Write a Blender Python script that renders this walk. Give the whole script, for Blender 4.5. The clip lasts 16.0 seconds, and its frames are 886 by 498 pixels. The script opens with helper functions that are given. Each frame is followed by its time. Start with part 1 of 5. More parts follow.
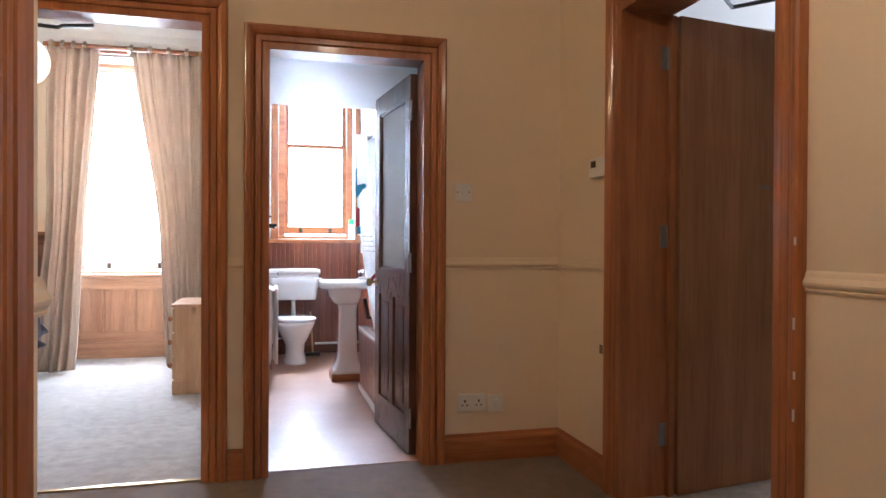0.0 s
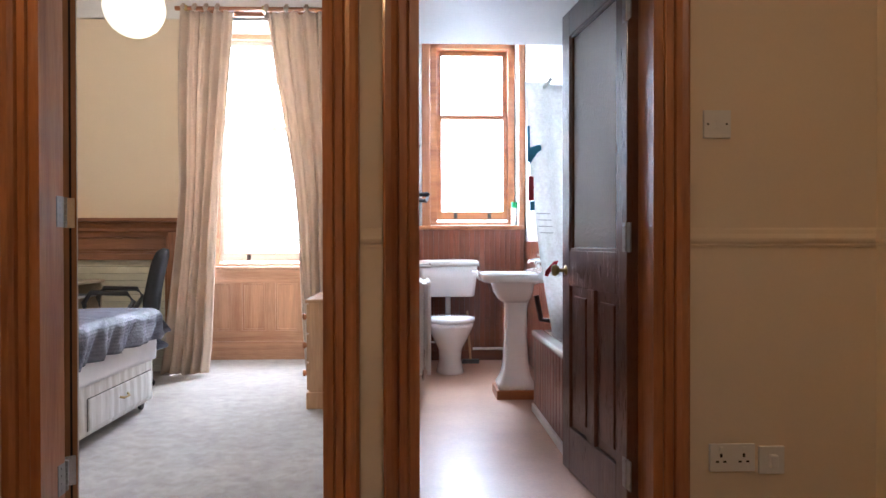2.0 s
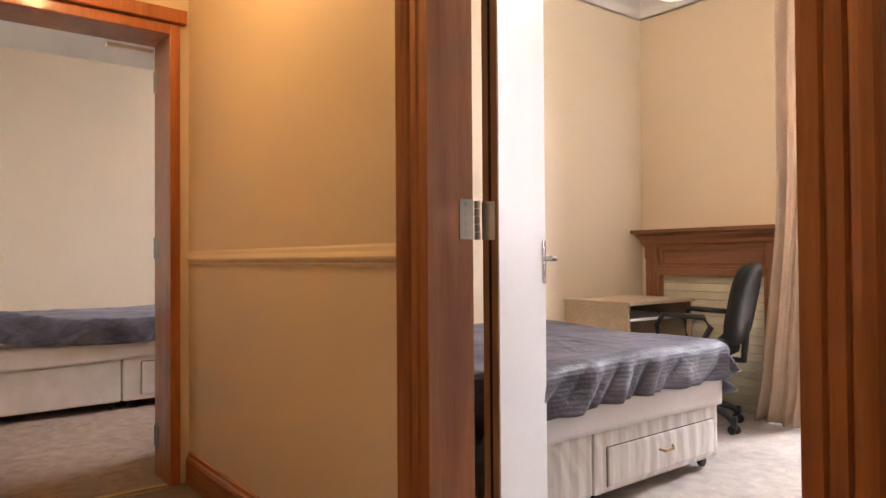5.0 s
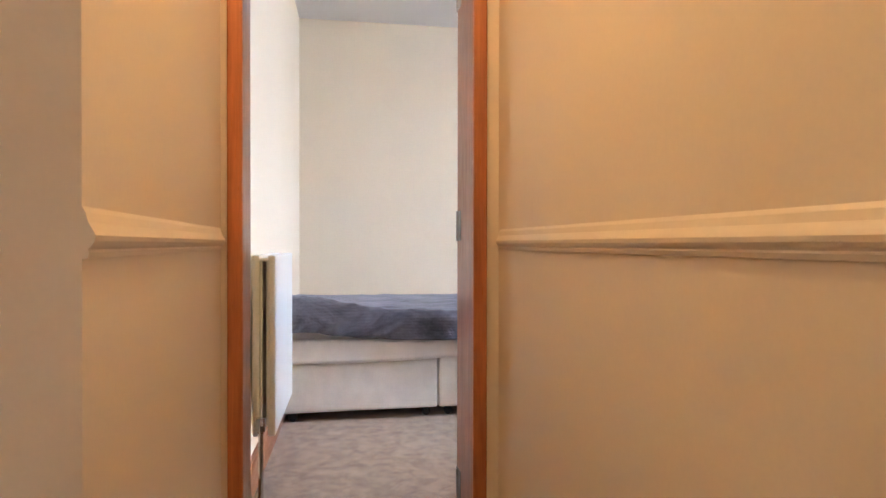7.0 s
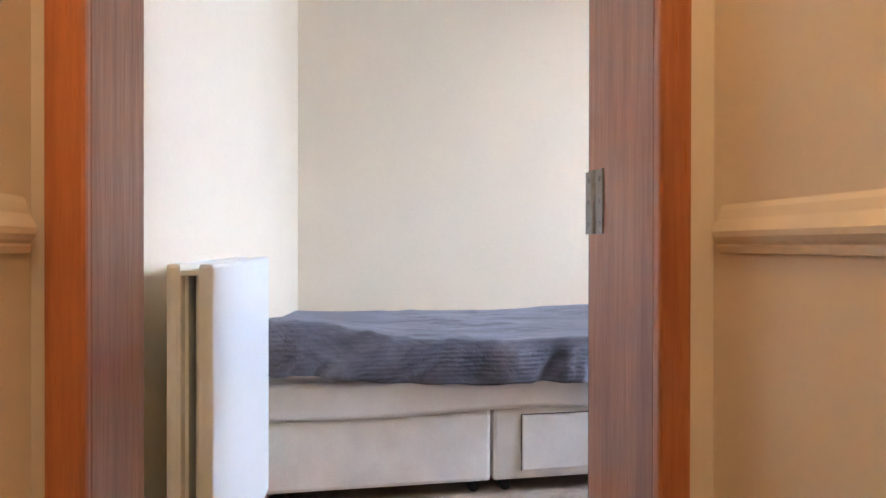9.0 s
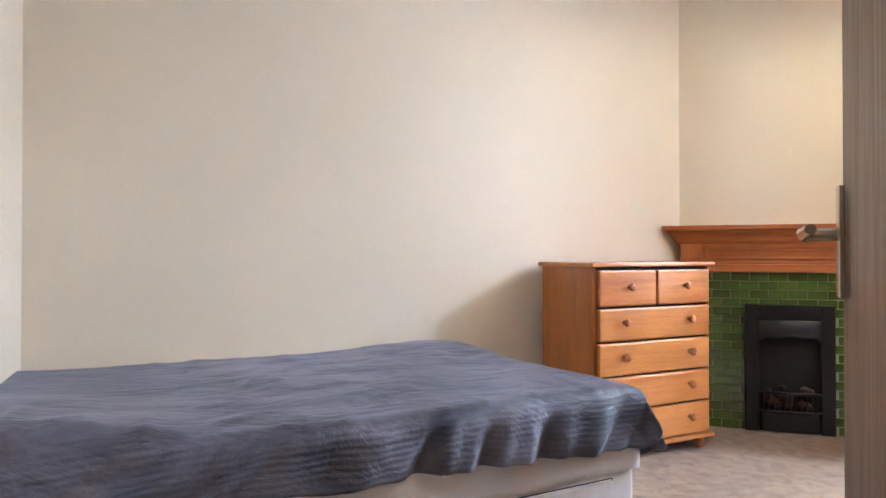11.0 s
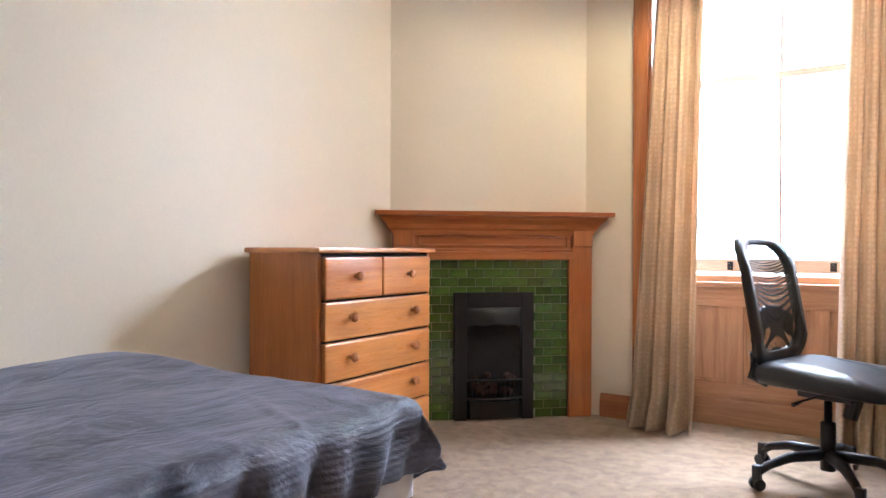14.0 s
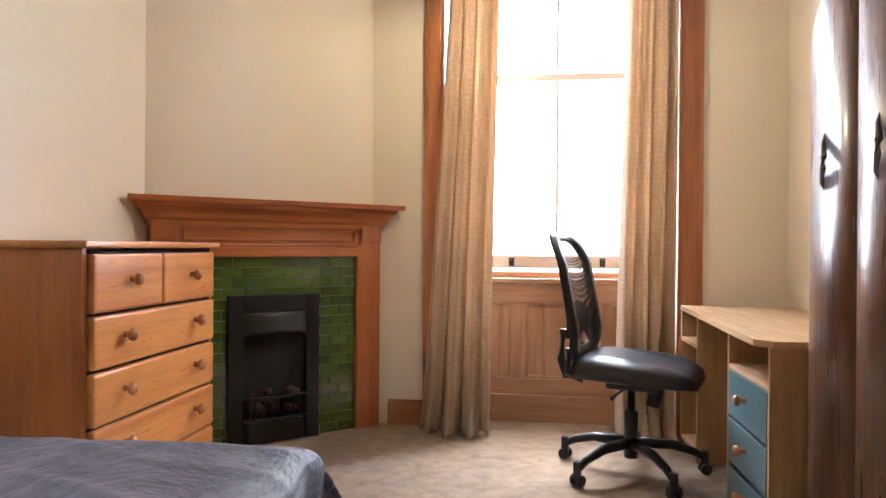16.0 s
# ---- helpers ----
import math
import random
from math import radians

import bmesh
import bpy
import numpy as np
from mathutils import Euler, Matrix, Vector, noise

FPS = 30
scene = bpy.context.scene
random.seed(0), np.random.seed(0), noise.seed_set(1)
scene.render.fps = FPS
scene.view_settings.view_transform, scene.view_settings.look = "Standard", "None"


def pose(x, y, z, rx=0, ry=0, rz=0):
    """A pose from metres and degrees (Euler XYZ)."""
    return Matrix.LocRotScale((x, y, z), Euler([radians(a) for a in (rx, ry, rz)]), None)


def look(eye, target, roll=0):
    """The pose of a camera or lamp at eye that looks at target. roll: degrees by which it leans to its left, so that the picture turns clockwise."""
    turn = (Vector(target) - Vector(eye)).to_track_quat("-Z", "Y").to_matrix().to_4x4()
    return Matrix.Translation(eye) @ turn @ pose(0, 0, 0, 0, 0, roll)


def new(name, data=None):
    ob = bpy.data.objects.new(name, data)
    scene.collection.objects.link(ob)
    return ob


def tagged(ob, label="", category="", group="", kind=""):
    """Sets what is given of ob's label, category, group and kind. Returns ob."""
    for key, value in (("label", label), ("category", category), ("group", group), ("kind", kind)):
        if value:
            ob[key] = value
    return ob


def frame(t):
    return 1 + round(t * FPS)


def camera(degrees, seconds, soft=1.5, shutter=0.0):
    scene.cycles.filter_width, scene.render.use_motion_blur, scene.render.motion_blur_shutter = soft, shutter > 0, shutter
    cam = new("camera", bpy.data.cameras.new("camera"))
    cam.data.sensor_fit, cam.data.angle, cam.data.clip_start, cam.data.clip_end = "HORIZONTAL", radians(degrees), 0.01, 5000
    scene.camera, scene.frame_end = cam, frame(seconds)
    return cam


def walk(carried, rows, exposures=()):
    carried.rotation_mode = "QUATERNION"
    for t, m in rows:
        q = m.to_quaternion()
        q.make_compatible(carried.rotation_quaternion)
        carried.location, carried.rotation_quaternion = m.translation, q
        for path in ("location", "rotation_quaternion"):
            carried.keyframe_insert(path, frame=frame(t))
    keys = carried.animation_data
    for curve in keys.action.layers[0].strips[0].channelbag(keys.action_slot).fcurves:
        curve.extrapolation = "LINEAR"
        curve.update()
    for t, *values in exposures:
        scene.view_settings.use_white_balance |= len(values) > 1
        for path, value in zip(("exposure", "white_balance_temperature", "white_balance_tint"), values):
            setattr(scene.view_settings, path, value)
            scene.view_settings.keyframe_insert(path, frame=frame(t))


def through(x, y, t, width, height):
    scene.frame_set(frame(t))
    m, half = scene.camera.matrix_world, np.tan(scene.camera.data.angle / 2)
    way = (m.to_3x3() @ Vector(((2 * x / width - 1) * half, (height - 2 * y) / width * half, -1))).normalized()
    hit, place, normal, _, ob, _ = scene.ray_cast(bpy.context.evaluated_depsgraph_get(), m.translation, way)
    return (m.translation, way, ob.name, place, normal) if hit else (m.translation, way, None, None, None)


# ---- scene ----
cam = camera(66.1, 16.0)
PATH = [
    (0, (0.107, -0.302, 1.099), (0.61, 1.633, 1.083), 0.3),
    (0.5, (0.091, -0.043, 1.079), (0.6, 1.891, 1.055), 0.2),
    (1, (0.061, 0.238, 1.038), (0.519, 2.185, 1.015), 0.2),
    (1.5, (0.074, 0.533, 1.0), (0.409, 2.504, 0.982), 0.2),
    (2, (0.114, 0.856, 0.978), (0.19, 2.855, 0.964), -0.1),
    (2.5, (0.12, 1.15, 0.96), (-0.145, 3.132, 0.951), -0.3),
    (3, (0.136, 1.417, 0.966), (-0.488, 3.317, 0.965), -0.3),
    (3.5, (0.194, 1.593, 0.977), (-0.741, 3.361, 0.988), -0.6),
    (4, (0.279, 1.727, 0.972), (-0.93, 3.319, 0.995), -0.5),
    (4.5, (0.288, 1.868, 0.965), (-1.113, 3.295, 0.993), -0.4),
    (5, (0.261, 2.001, 0.987), (-1.311, 3.237, 1.016), -0.4),
    (5.2, (0.235, 2.045, 0.993), (-1.396, 3.201, 1.025), -0.4),
    (7.3, (-0.991, 2.473, 0.981), (-2.967, 2.776, 0.966), 0.1),
    (7.5, (-1.106, 2.49, 0.973), (-3.086, 2.772, 0.962), 0.1),
    (8, (-1.432, 2.503, 0.956), (-3.416, 2.756, 0.948), -0.1),
    (8.2, (-1.564, 2.51, 0.952), (-3.548, 2.759, 0.945), -0.1),
    (10.3, (-2.677, 2.458, 1.027), (-4.55, 3.16, 1.029), 0.3),
    (10.5, (-2.782, 2.478, 1.026), (-4.626, 3.252, 1.034), 0.2),
    (11, (-2.913, 2.505, 1.042), (-4.676, 3.449, 1.061), -0.0),
    (11.5, (-3.043, 2.531, 1.074), (-4.717, 3.624, 1.087), 0.1),
    (12, (-3.134, 2.536, 1.074), (-4.711, 3.766, 1.088), 0.1),
    (12.5, (-3.195, 2.533, 1.068), (-4.67, 3.883, 1.083), -0.0),
    (13, (-3.243, 2.543, 1.051), (-4.61, 4.003, 1.062), -0.0),
    (13.5, (-3.378, 2.605, 1.023), (-4.628, 4.166, 1.023), 0.0),
    (14, (-3.54, 2.661, 1.002), (-4.634, 4.336, 1.003), 0.2),
    (14.5, (-3.727, 2.698, 0.993), (-4.634, 4.48, 0.992), 0.3),
    (15, (-3.902, 2.724, 0.983), (-4.581, 4.606, 0.982), 0.5),
    (15.5, (-4.056, 2.808, 0.969), (-4.528, 4.751, 0.966), 0.4),
    (16, (-4.184, 2.874, 0.995), (-4.448, 4.856, 0.99), 0.4),
]
EXPOSURES = [(0.0, 0.38, 5150, 13), (1.5, 0.22, 5300, 13), (2.5, -0.14, 5500, 14), (3.5, -0.50, 6400, 20), (4.0, -0.40, 6900, 23), (5.0, 0.24, 6400, 21), (7.3, 0.86, 5050, 11), (8.2, 0.92, 4850, 10), (10.3, 0.50, 5100, 11), (12.5, 0.45, 5200, 11), (14.0, 0.36, 5200, 11), (15.5, 0.06, 5600, 13), (16.0, 0.06, 5600, 13)]
walk(cam, [(t, look(eye, target, roll)) for t, eye, target, roll in PATH], EXPOSURES)

# ---- light ----
world = bpy.data.worlds.new("world")
scene.world = world
world.use_nodes = True
wn = world.node_tree.nodes
sky = wn.new("ShaderNodeTexSky")
sky.sky_type = "NISHITA"
sky.sun_disc = False
sky.sun_elevation = radians(40)
sky.sun_rotation = radians(20)
world.node_tree.links.new(sky.outputs[0], wn["Background"].inputs[0])
wn["Background"].inputs[1].default_value = 0.12

sun = new("sun", bpy.data.lights.new("sun", "SUN"))
sun.data.energy, sun.data.angle, sun.data.color = 0.6, radians(20), (1, 0.96, 0.9)
sun.matrix_world = look((-1, 20, 16), (-1, 6, 1))


def sky_panel(name, x, y, z, wide, high, tilt, power):
    """The bright sky above the roofs outside a window, looking down into the room."""
    d = bpy.data.lights.new(name, "AREA")
    d.shape, d.size, d.size_y = "RECTANGLE", wide, high
    d.energy, d.color = power, (0.95, 0.98, 1.0)
    ob = new(name, d)
    ob.matrix_world = look((x, y, z), (x, y - math.cos(tilt), z - math.sin(tilt)))
    return ob


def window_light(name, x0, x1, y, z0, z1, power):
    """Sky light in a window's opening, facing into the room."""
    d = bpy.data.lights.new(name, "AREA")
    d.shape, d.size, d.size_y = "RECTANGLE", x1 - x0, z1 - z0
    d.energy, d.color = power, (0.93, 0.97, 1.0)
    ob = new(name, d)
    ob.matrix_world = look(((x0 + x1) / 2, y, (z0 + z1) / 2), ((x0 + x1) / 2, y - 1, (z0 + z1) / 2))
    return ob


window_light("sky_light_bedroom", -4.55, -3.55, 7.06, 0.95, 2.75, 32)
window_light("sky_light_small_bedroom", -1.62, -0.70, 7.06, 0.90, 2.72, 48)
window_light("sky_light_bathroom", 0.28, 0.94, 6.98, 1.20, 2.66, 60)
sky_panel("sky_over_bedroom", -3.7, 8.1, 3.5, 3.4, 2.4, radians(36), 1400)
sky_panel("sky_over_small_bedroom", -1.1, 8.1, 3.5, 3.0, 2.4, radians(32), 760)
sky_panel("sky_over_bathroom", 0.7, 8.1, 3.7, 2.4, 2.2, radians(34), 900)


def bulb(name, x, y, z, power, colour, r=0.06):
    d = bpy.data.lights.new(name, "POINT")
    d.energy, d.color, d.shadow_soft_size = power, colour, r
    ob = new(name, d)
    ob.location = (x, y, z)
    return ob


bulb("hall_bulb", -1.75, 2.52, 2.38, 18, (1.0, 0.64, 0.25))
# Added fill, out of view, that brightens the hall's north and east walls.
bulb("stem_fill", 0.60, 0.60, 2.38, 18.5, (1.0, 0.70, 0.40))
bulb("bedroom_bulb", -4.25, 5.85, 2.275, 27, (1.0, 0.78, 0.42), 0.03)
bulb("lantern_bulb", -1.40, 4.58, 2.25, 20, (1.0, 0.80, 0.55), 0.05)

# ---- materials ----


def principled(name):
    m = bpy.data.materials.new(name)
    m.use_nodes = True
    t = m.node_tree
    return m, t, t.nodes["Principled BSDF"]


def mapped(t, scale, source="Object"):
    tc = t.nodes.new("ShaderNodeTexCoord")
    mp = t.nodes.new("ShaderNodeMapping")
    mp.inputs["Scale"].default_value = scale
    t.links.new(tc.outputs[source], mp.inputs[0])
    return mp.outputs[0]


def noise_tex(t, vec, scale, detail=4.0, rough=0.55, distort=0.0):
    n = t.nodes.new("ShaderNodeTexNoise")
    n.inputs["Scale"].default_value = scale
    n.inputs["Detail"].default_value = detail
    n.inputs["Roughness"].default_value = rough
    n.inputs["Distortion"].default_value = distort
    t.links.new(vec, n.inputs["Vector"])
    return n.outputs["Fac"]


def ramp(t, fac, stops):
    r = t.nodes.new("ShaderNodeValToRGB")
    e = r.color_ramp.elements
    while len(e) < len(stops):
        e.new(0.5)
    for el, (p, c) in zip(e, stops):
        el.position, el.color = p, (*c, 1)
    t.links.new(fac, r.inputs[0])
    return r.outputs[0]


def mix(t, a, b, fac, mode="MIX"):
    m = t.nodes.new("ShaderNodeMix")
    m.data_type, m.blend_type = "RGBA", mode
    for sock, v in ((m.inputs[0], fac), (m.inputs[6], a), (m.inputs[7], b)):
        if hasattr(v, "is_output"):
            t.links.new(v, sock)
        elif isinstance(v, tuple):
            sock.default_value = (*v, 1)
        else:
            sock.default_value = v
    return m.outputs[2]


def bump(t, b, height, strength, distance):
    n = t.nodes.new("ShaderNodeBump")
    n.inputs["Strength"].default_value = strength
    n.inputs["Distance"].default_value = distance
    t.links.new(height, n.inputs["Height"])
    t.links.new(n.outputs[0], b.inputs["Normal"])


def tone(c, k):
    return tuple(min(1.0, v * k) for v in c)


def surface(name, colour, rough=0.5, metal=0.0, spread=0.12, big=1.5, fine=60.0, relief=0.15, depth=0.002, coat=0.0, random=0.0):
    """A plain surface with large blotches and a fine grain."""
    m, t, b = principled(name)
    v = mapped(t, (1, 1, 1))
    n1, n2 = noise_tex(t, v, big), noise_tex(t, v, fine, 6)
    c1 = ramp(t, n1, [(0.3, tone(colour, 1 - spread)), (0.7, tone(colour, 1 + spread))])
    c2 = ramp(t, n2, [(0.3, (1 - spread,) * 3), (0.7, (1.0, 1.0, 1.0))])
    c = mix(t, c1, c2, 1.0, "MULTIPLY")
    if random:
        oi = t.nodes.new("ShaderNodeObjectInfo")
        c = mix(t, c, ramp(t, oi.outputs["Random"], [(0.0, (1 - random,) * 3), (1.0, (1.0, 1.0, 1.0))]), 1.0, "MULTIPLY")
    t.links.new(c, b.inputs["Base Color"])
    b.inputs["Roughness"].default_value = rough
    b.inputs["Metallic"].default_value = metal
    b.inputs["Coat Weight"].default_value = coat
    b.inputs["Coat Roughness"].default_value = 0.08
    if relief:
        bump(t, b, n2, relief, depth)
    return m


def wood(name, dark, light, axis="z", rough=0.42, coat=0.0, ring=9.0, knots=0.0, random=0.0, coords="Object"):
    """Long-grained timber: streaks along one axis, a slow change of tone, and knots where there are some."""
    m, t, b = principled(name)
    long = {"x": (0.06, 1, 1), "y": (1, 0.06, 1), "z": (1, 1, 0.06)}[axis]
    v = mapped(t, long, coords)
    f1 = noise_tex(t, v, ring, 5, 0.6, 1.2)
    f2 = noise_tex(t, v, ring * 14, 3, 0.7)
    f3 = noise_tex(t, mapped(t, (1, 1, 1), coords), 2.2, 3)
    c = ramp(t, f1, [(0.32, dark), (0.5, tone(light, 0.82)), (0.68, light)])
    c = mix(t, c, ramp(t, f2, [(0.35, (0.72, 0.68, 0.64)), (0.6, (1.0, 1.0, 1.0))]), 0.55, "MULTIPLY")
    c = mix(t, c, ramp(t, f3, [(0.3, (0.8, 0.78, 0.76)), (0.7, (1.0, 1.0, 1.0))]), 0.8, "MULTIPLY")
    if knots:
        vo = t.nodes.new("ShaderNodeTexVoronoi")
        vo.inputs["Scale"].default_value = knots
        kv = {"x": (0.35, 1, 1), "y": (1, 0.35, 1), "z": (1, 1, 0.35)}[axis]
        t.links.new(mapped(t, kv, coords), vo.inputs["Vector"])
        c = mix(t, c, ramp(t, vo.outputs["Distance"], [(0.035, tone(dark, 0.3)), (0.10, (1.0, 1.0, 1.0))]), 0.85, "MULTIPLY")
    if random:
        oi = t.nodes.new("ShaderNodeObjectInfo")
        c = mix(t, c, ramp(t, oi.outputs["Random"], [(0.0, (1 - random,) * 3), (1.0, (1.0, 1.0, 1.0))]), 1.0, "MULTIPLY")
    t.links.new(c, b.inputs["Base Color"])
    t.links.new(ramp(t, f2, [(0.3, (rough + 0.12,) * 3), (0.7, (rough - 0.06,) * 3)]), b.inputs["Roughness"])
    b.inputs["Coat Weight"].default_value = coat
    b.inputs["Coat Roughness"].default_value = 0.12
    bump(t, b, f2, 0.12, 0.001)
    return m


def carpet(name, dark, light):
    m, t, b = principled(name)
    v = mapped(t, (1, 1, 1))
    big, mid, fine = noise_tex(t, v, 1.6, 4, 0.6, 0.6), noise_tex(t, v, 14, 5, 0.65, 0.4), noise_tex(t, v, 260, 3)
    c = ramp(t, mid, [(0.3, dark), (0.7, light)])
    c = mix(t, c, ramp(t, big, [(0.32, (0.78, 0.76, 0.74)), (0.62, (1.0, 1.0, 1.0))]), 0.9, "MULTIPLY")
    c = mix(t, c, ramp(t, fine, [(0.3, (0.6, 0.58, 0.56)), (0.65, (1.0, 1.0, 1.0))]), 0.8, "MULTIPLY")
    t.links.new(c, b.inputs["Base Color"])
    b.inputs["Roughness"].default_value = 0.98
    b.inputs["Sheen Weight"].default_value = 0.25
    h = mix(t, mid, fine, 0.6)
    bump(t, b, h, 0.7, 0.008)
    return m


def velvet(name, dark, light):
    """Crushed plush with a pale sheen, ribbed in fine rows."""
    m, t, b = principled(name)
    v = mapped(t, (1, 1, 1))
    crush = noise_tex(t, mapped(t, (1.6, 0.9, 1.6)), 3.6, 7, 0.62, 0.5)
    broad = noise_tex(t, v, 1.3, 3, 0.5)
    fine = noise_tex(t, v, 160, 3)
    w = t.nodes.new("ShaderNodeTexWave")
    w.wave_type, w.bands_direction = "BANDS", "Z"
    w.inputs["Scale"].default_value = 19
    w.inputs["Distortion"].default_value = 0.7
    w.inputs["Detail Scale"].default_value = 3.0
    t.links.new(v, w.inputs["Vector"])
    c = ramp(t, crush, [(0.36, tone(dark, 1.8)), (0.48, tone(light, 0.5)), (0.64, light)])
    c = mix(t, c, ramp(t, broad, [(0.35, (0.72, 0.72, 0.74)), (0.65, (1.0, 1.0, 1.0))]), 0.8, "MULTIPLY")
    c = mix(t, c, ramp(t, fine, [(0.3, (0.75, 0.75, 0.78)), (0.7, (1.0, 1.0, 1.0))]), 0.7, "MULTIPLY")
    t.links.new(c, b.inputs["Base Color"])
    b.inputs["Roughness"].default_value = 0.55
    b.inputs["Sheen Weight"].default_value = 0.32
    b.inputs["Sheen Roughness"].default_value = 0.3
    b.inputs["Sheen Tint"].default_value = (0.72, 0.75, 0.95, 1)
    h = mix(t, crush, w.outputs["Fac"], 0.035)
    bump(t, b, h, 0.75, 0.035)
    return m


def cloth(name, colour, pattern=0.0, through=0.35, fine=180.0):
    """Woven curtain cloth that lets some light through."""
    m, t, b = principled(name)
    v = mapped(t, (1, 1, 1))
    n1, n2 = noise_tex(t, v, 3.0), noise_tex(t, v, fine, 3)
    c = ramp(t, n1, [(0.3, tone(colour, 0.88)), (0.7, tone(colour, 1.08))])
    c = mix(t, c, ramp(t, n2, [(0.3, (0.8, 0.78, 0.75)), (0.7, (1.0, 1.0, 1.0))]), 0.8, "MULTIPLY")
    if pattern:
        vo = t.nodes.new("ShaderNodeTexVoronoi")
        vo.inputs["Scale"].default_value = pattern
        vo.inputs["Randomness"].default_value = 0.35
        t.links.new(v, vo.inputs["Vector"])
        c = mix(t, c, ramp(t, vo.outputs["Distance"], [(0.25, (1.0, 1.0, 1.0)), (0.5, (0.80, 0.75, 0.68))]), 0.6, "MULTIPLY")
    t.links.new(c, b.inputs["Base Color"])
    b.inputs["Roughness"].default_value = 0.9
    b.inputs["Sheen Weight"].default_value = 0.15
    bump(t, b, n2, 0.25, 0.002)
    tr = t.nodes.new("ShaderNodeBsdfTranslucent")
    t.links.new(c, tr.inputs[0])
    mx = t.nodes.new("ShaderNodeMixShader")
    mx.inputs[0].default_value = through
    t.links.new(b.outputs[0], mx.inputs[1])
    t.links.new(tr.outputs[0], mx.inputs[2])
    t.links.new(mx.outputs[0], t.nodes["Material Output"].inputs[0])
    return m


def glass(name, rough=0.0, relief=0.0):
    m, t, b = principled(name)
    b.inputs["Base Color"].default_value = (0.96, 0.98, 0.98, 1)
    b.inputs["Transmission Weight"].default_value = 1.0
    b.inputs["Roughness"].default_value = rough
    b.inputs["IOR"].default_value = 1.45
    if relief:
        bump(t, b, noise_tex(t, mapped(t, (1, 1, 1)), 70, 3), relief, 0.004)
    return m


def glow(name, colour, strength):
    m, t, b = principled(name)
    b.inputs["Base Color"].default_value = (*colour, 1)
    b.inputs["Emission Color"].default_value = (*colour, 1)
    b.inputs["Emission Strength"].default_value = strength
    b.inputs["Roughness"].default_value = 0.8
    return m


def net(name, colour):
    """Black woven mesh with real gaps between the threads."""
    m, t, b = principled(name)
    b.inputs["Base Color"].default_value = (*colour, 1)
    b.inputs["Roughness"].default_value = 0.6
    waves = []
    for d in ("X", "Z"):
        w = t.nodes.new("ShaderNodeTexWave")
        w.bands_direction = d
        w.inputs["Scale"].default_value = 60
        t.links.new(mapped(t, (1, 1, 1)), w.inputs["Vector"])
        waves.append(w.outputs["Fac"])
    f = mix(t, waves[0], waves[1], 1.0, "LIGHTEN")
    a = ramp(t, f, [(0.45, (0.12,) * 3), (0.8, (1.0, 1.0, 1.0))])
    t.links.new(a, b.inputs["Alpha"])
    return m


def striped_ticking(name):
    """Pale quilted divan cloth with stripes and a scrolling weave."""
    m, t, b = principled(name)
    v = mapped(t, (1, 1, 1))
    w = t.nodes.new("ShaderNodeTexWave")
    w.bands_direction = "Y"
    w.inputs["Scale"].default_value = 3.2
    t.links.new(v, w.inputs["Vector"])
    w2 = t.nodes.new("ShaderNodeTexWave")
    w2.wave_type = "RINGS"
    w2.inputs["Scale"].default_value = 4.5
    w2.inputs["Distortion"].default_value = 7.0
    t.links.new(v, w2.inputs["Vector"])
    c = ramp(t, w.outputs["Fac"], [(0.3, (0.72, 0.70, 0.68)), (0.6, (0.60, 0.57, 0.54))])
    c = mix(t, c, ramp(t, w2.outputs["Fac"], [(0.4, (0.86, 0.85, 0.83)), (0.6, (1.0, 1.0, 1.0))]), 0.8, "MULTIPLY")
    t.links.new(c, b.inputs["Base Color"])
    b.inputs["Roughness"].default_value = 0.55
    b.inputs["Sheen Weight"].default_value = 0.3
    bump(t, b, w2.outputs["Fac"], 0.3, 0.004)
    return m


CREAM = surface("cream_wall_paint", (0.77, 0.635, 0.46), 0.62, spread=0.025, big=0.8, fine=90, relief=0.10, depth=0.002)
PALE = surface("pale_cream_wall_paint", (0.80, 0.70, 0.545), 0.6, spread=0.04, big=0.7, fine=90, relief=0.10, depth=0.002)
WHITE = surface("white_ceiling_paint", (0.80, 0.79, 0.77), 0.65, spread=0.04, big=0.9, fine=80, relief=0.08)
BATH_WHITE = surface("white_bathroom_paint", (0.80, 0.80, 0.78), 0.5, spread=0.05, big=1.5, fine=80)
GLOSS = surface("white_gloss_paint", (0.66, 0.65, 0.64), 0.4, spread=0.04, fine=40, relief=0.06)
RADIATOR = surface("radiator_enamel", (0.82, 0.82, 0.81), 0.3, spread=0.03, relief=0.04)
TRIM = wood("stained_pine_trim", (0.27, 0.082, 0.022), (0.45, 0.165, 0.05), "z", 0.36, 0.25)
TRIM_X = wood("stained_pine_trim_level", (0.27, 0.082, 0.022), (0.45, 0.165, 0.05), "x", 0.36, 0.25)
TRIM_Y = wood("stained_pine_trim_across", (0.27, 0.082, 0.022), (0.45, 0.165, 0.05), "y", 0.36, 0.25)
CASING = wood("knotty_pine_casing", (0.36, 0.115, 0.03), (0.56, 0.215, 0.065), "z", 0.35, 0.3, knots=2.6)
APRON = wood("bare_pine_panel", (0.36, 0.16, 0.075), (0.58, 0.31, 0.16), "z", 0.5, 0.1)
APRON_X = wood("bare_pine_rail", (0.36, 0.16, 0.075), (0.58, 0.31, 0.16), "x", 0.5, 0.1)
MANTEL = wood("orange_pine_mantel", (0.38, 0.10, 0.020), (0.58, 0.185, 0.043), "x", 0.33, 0.35)
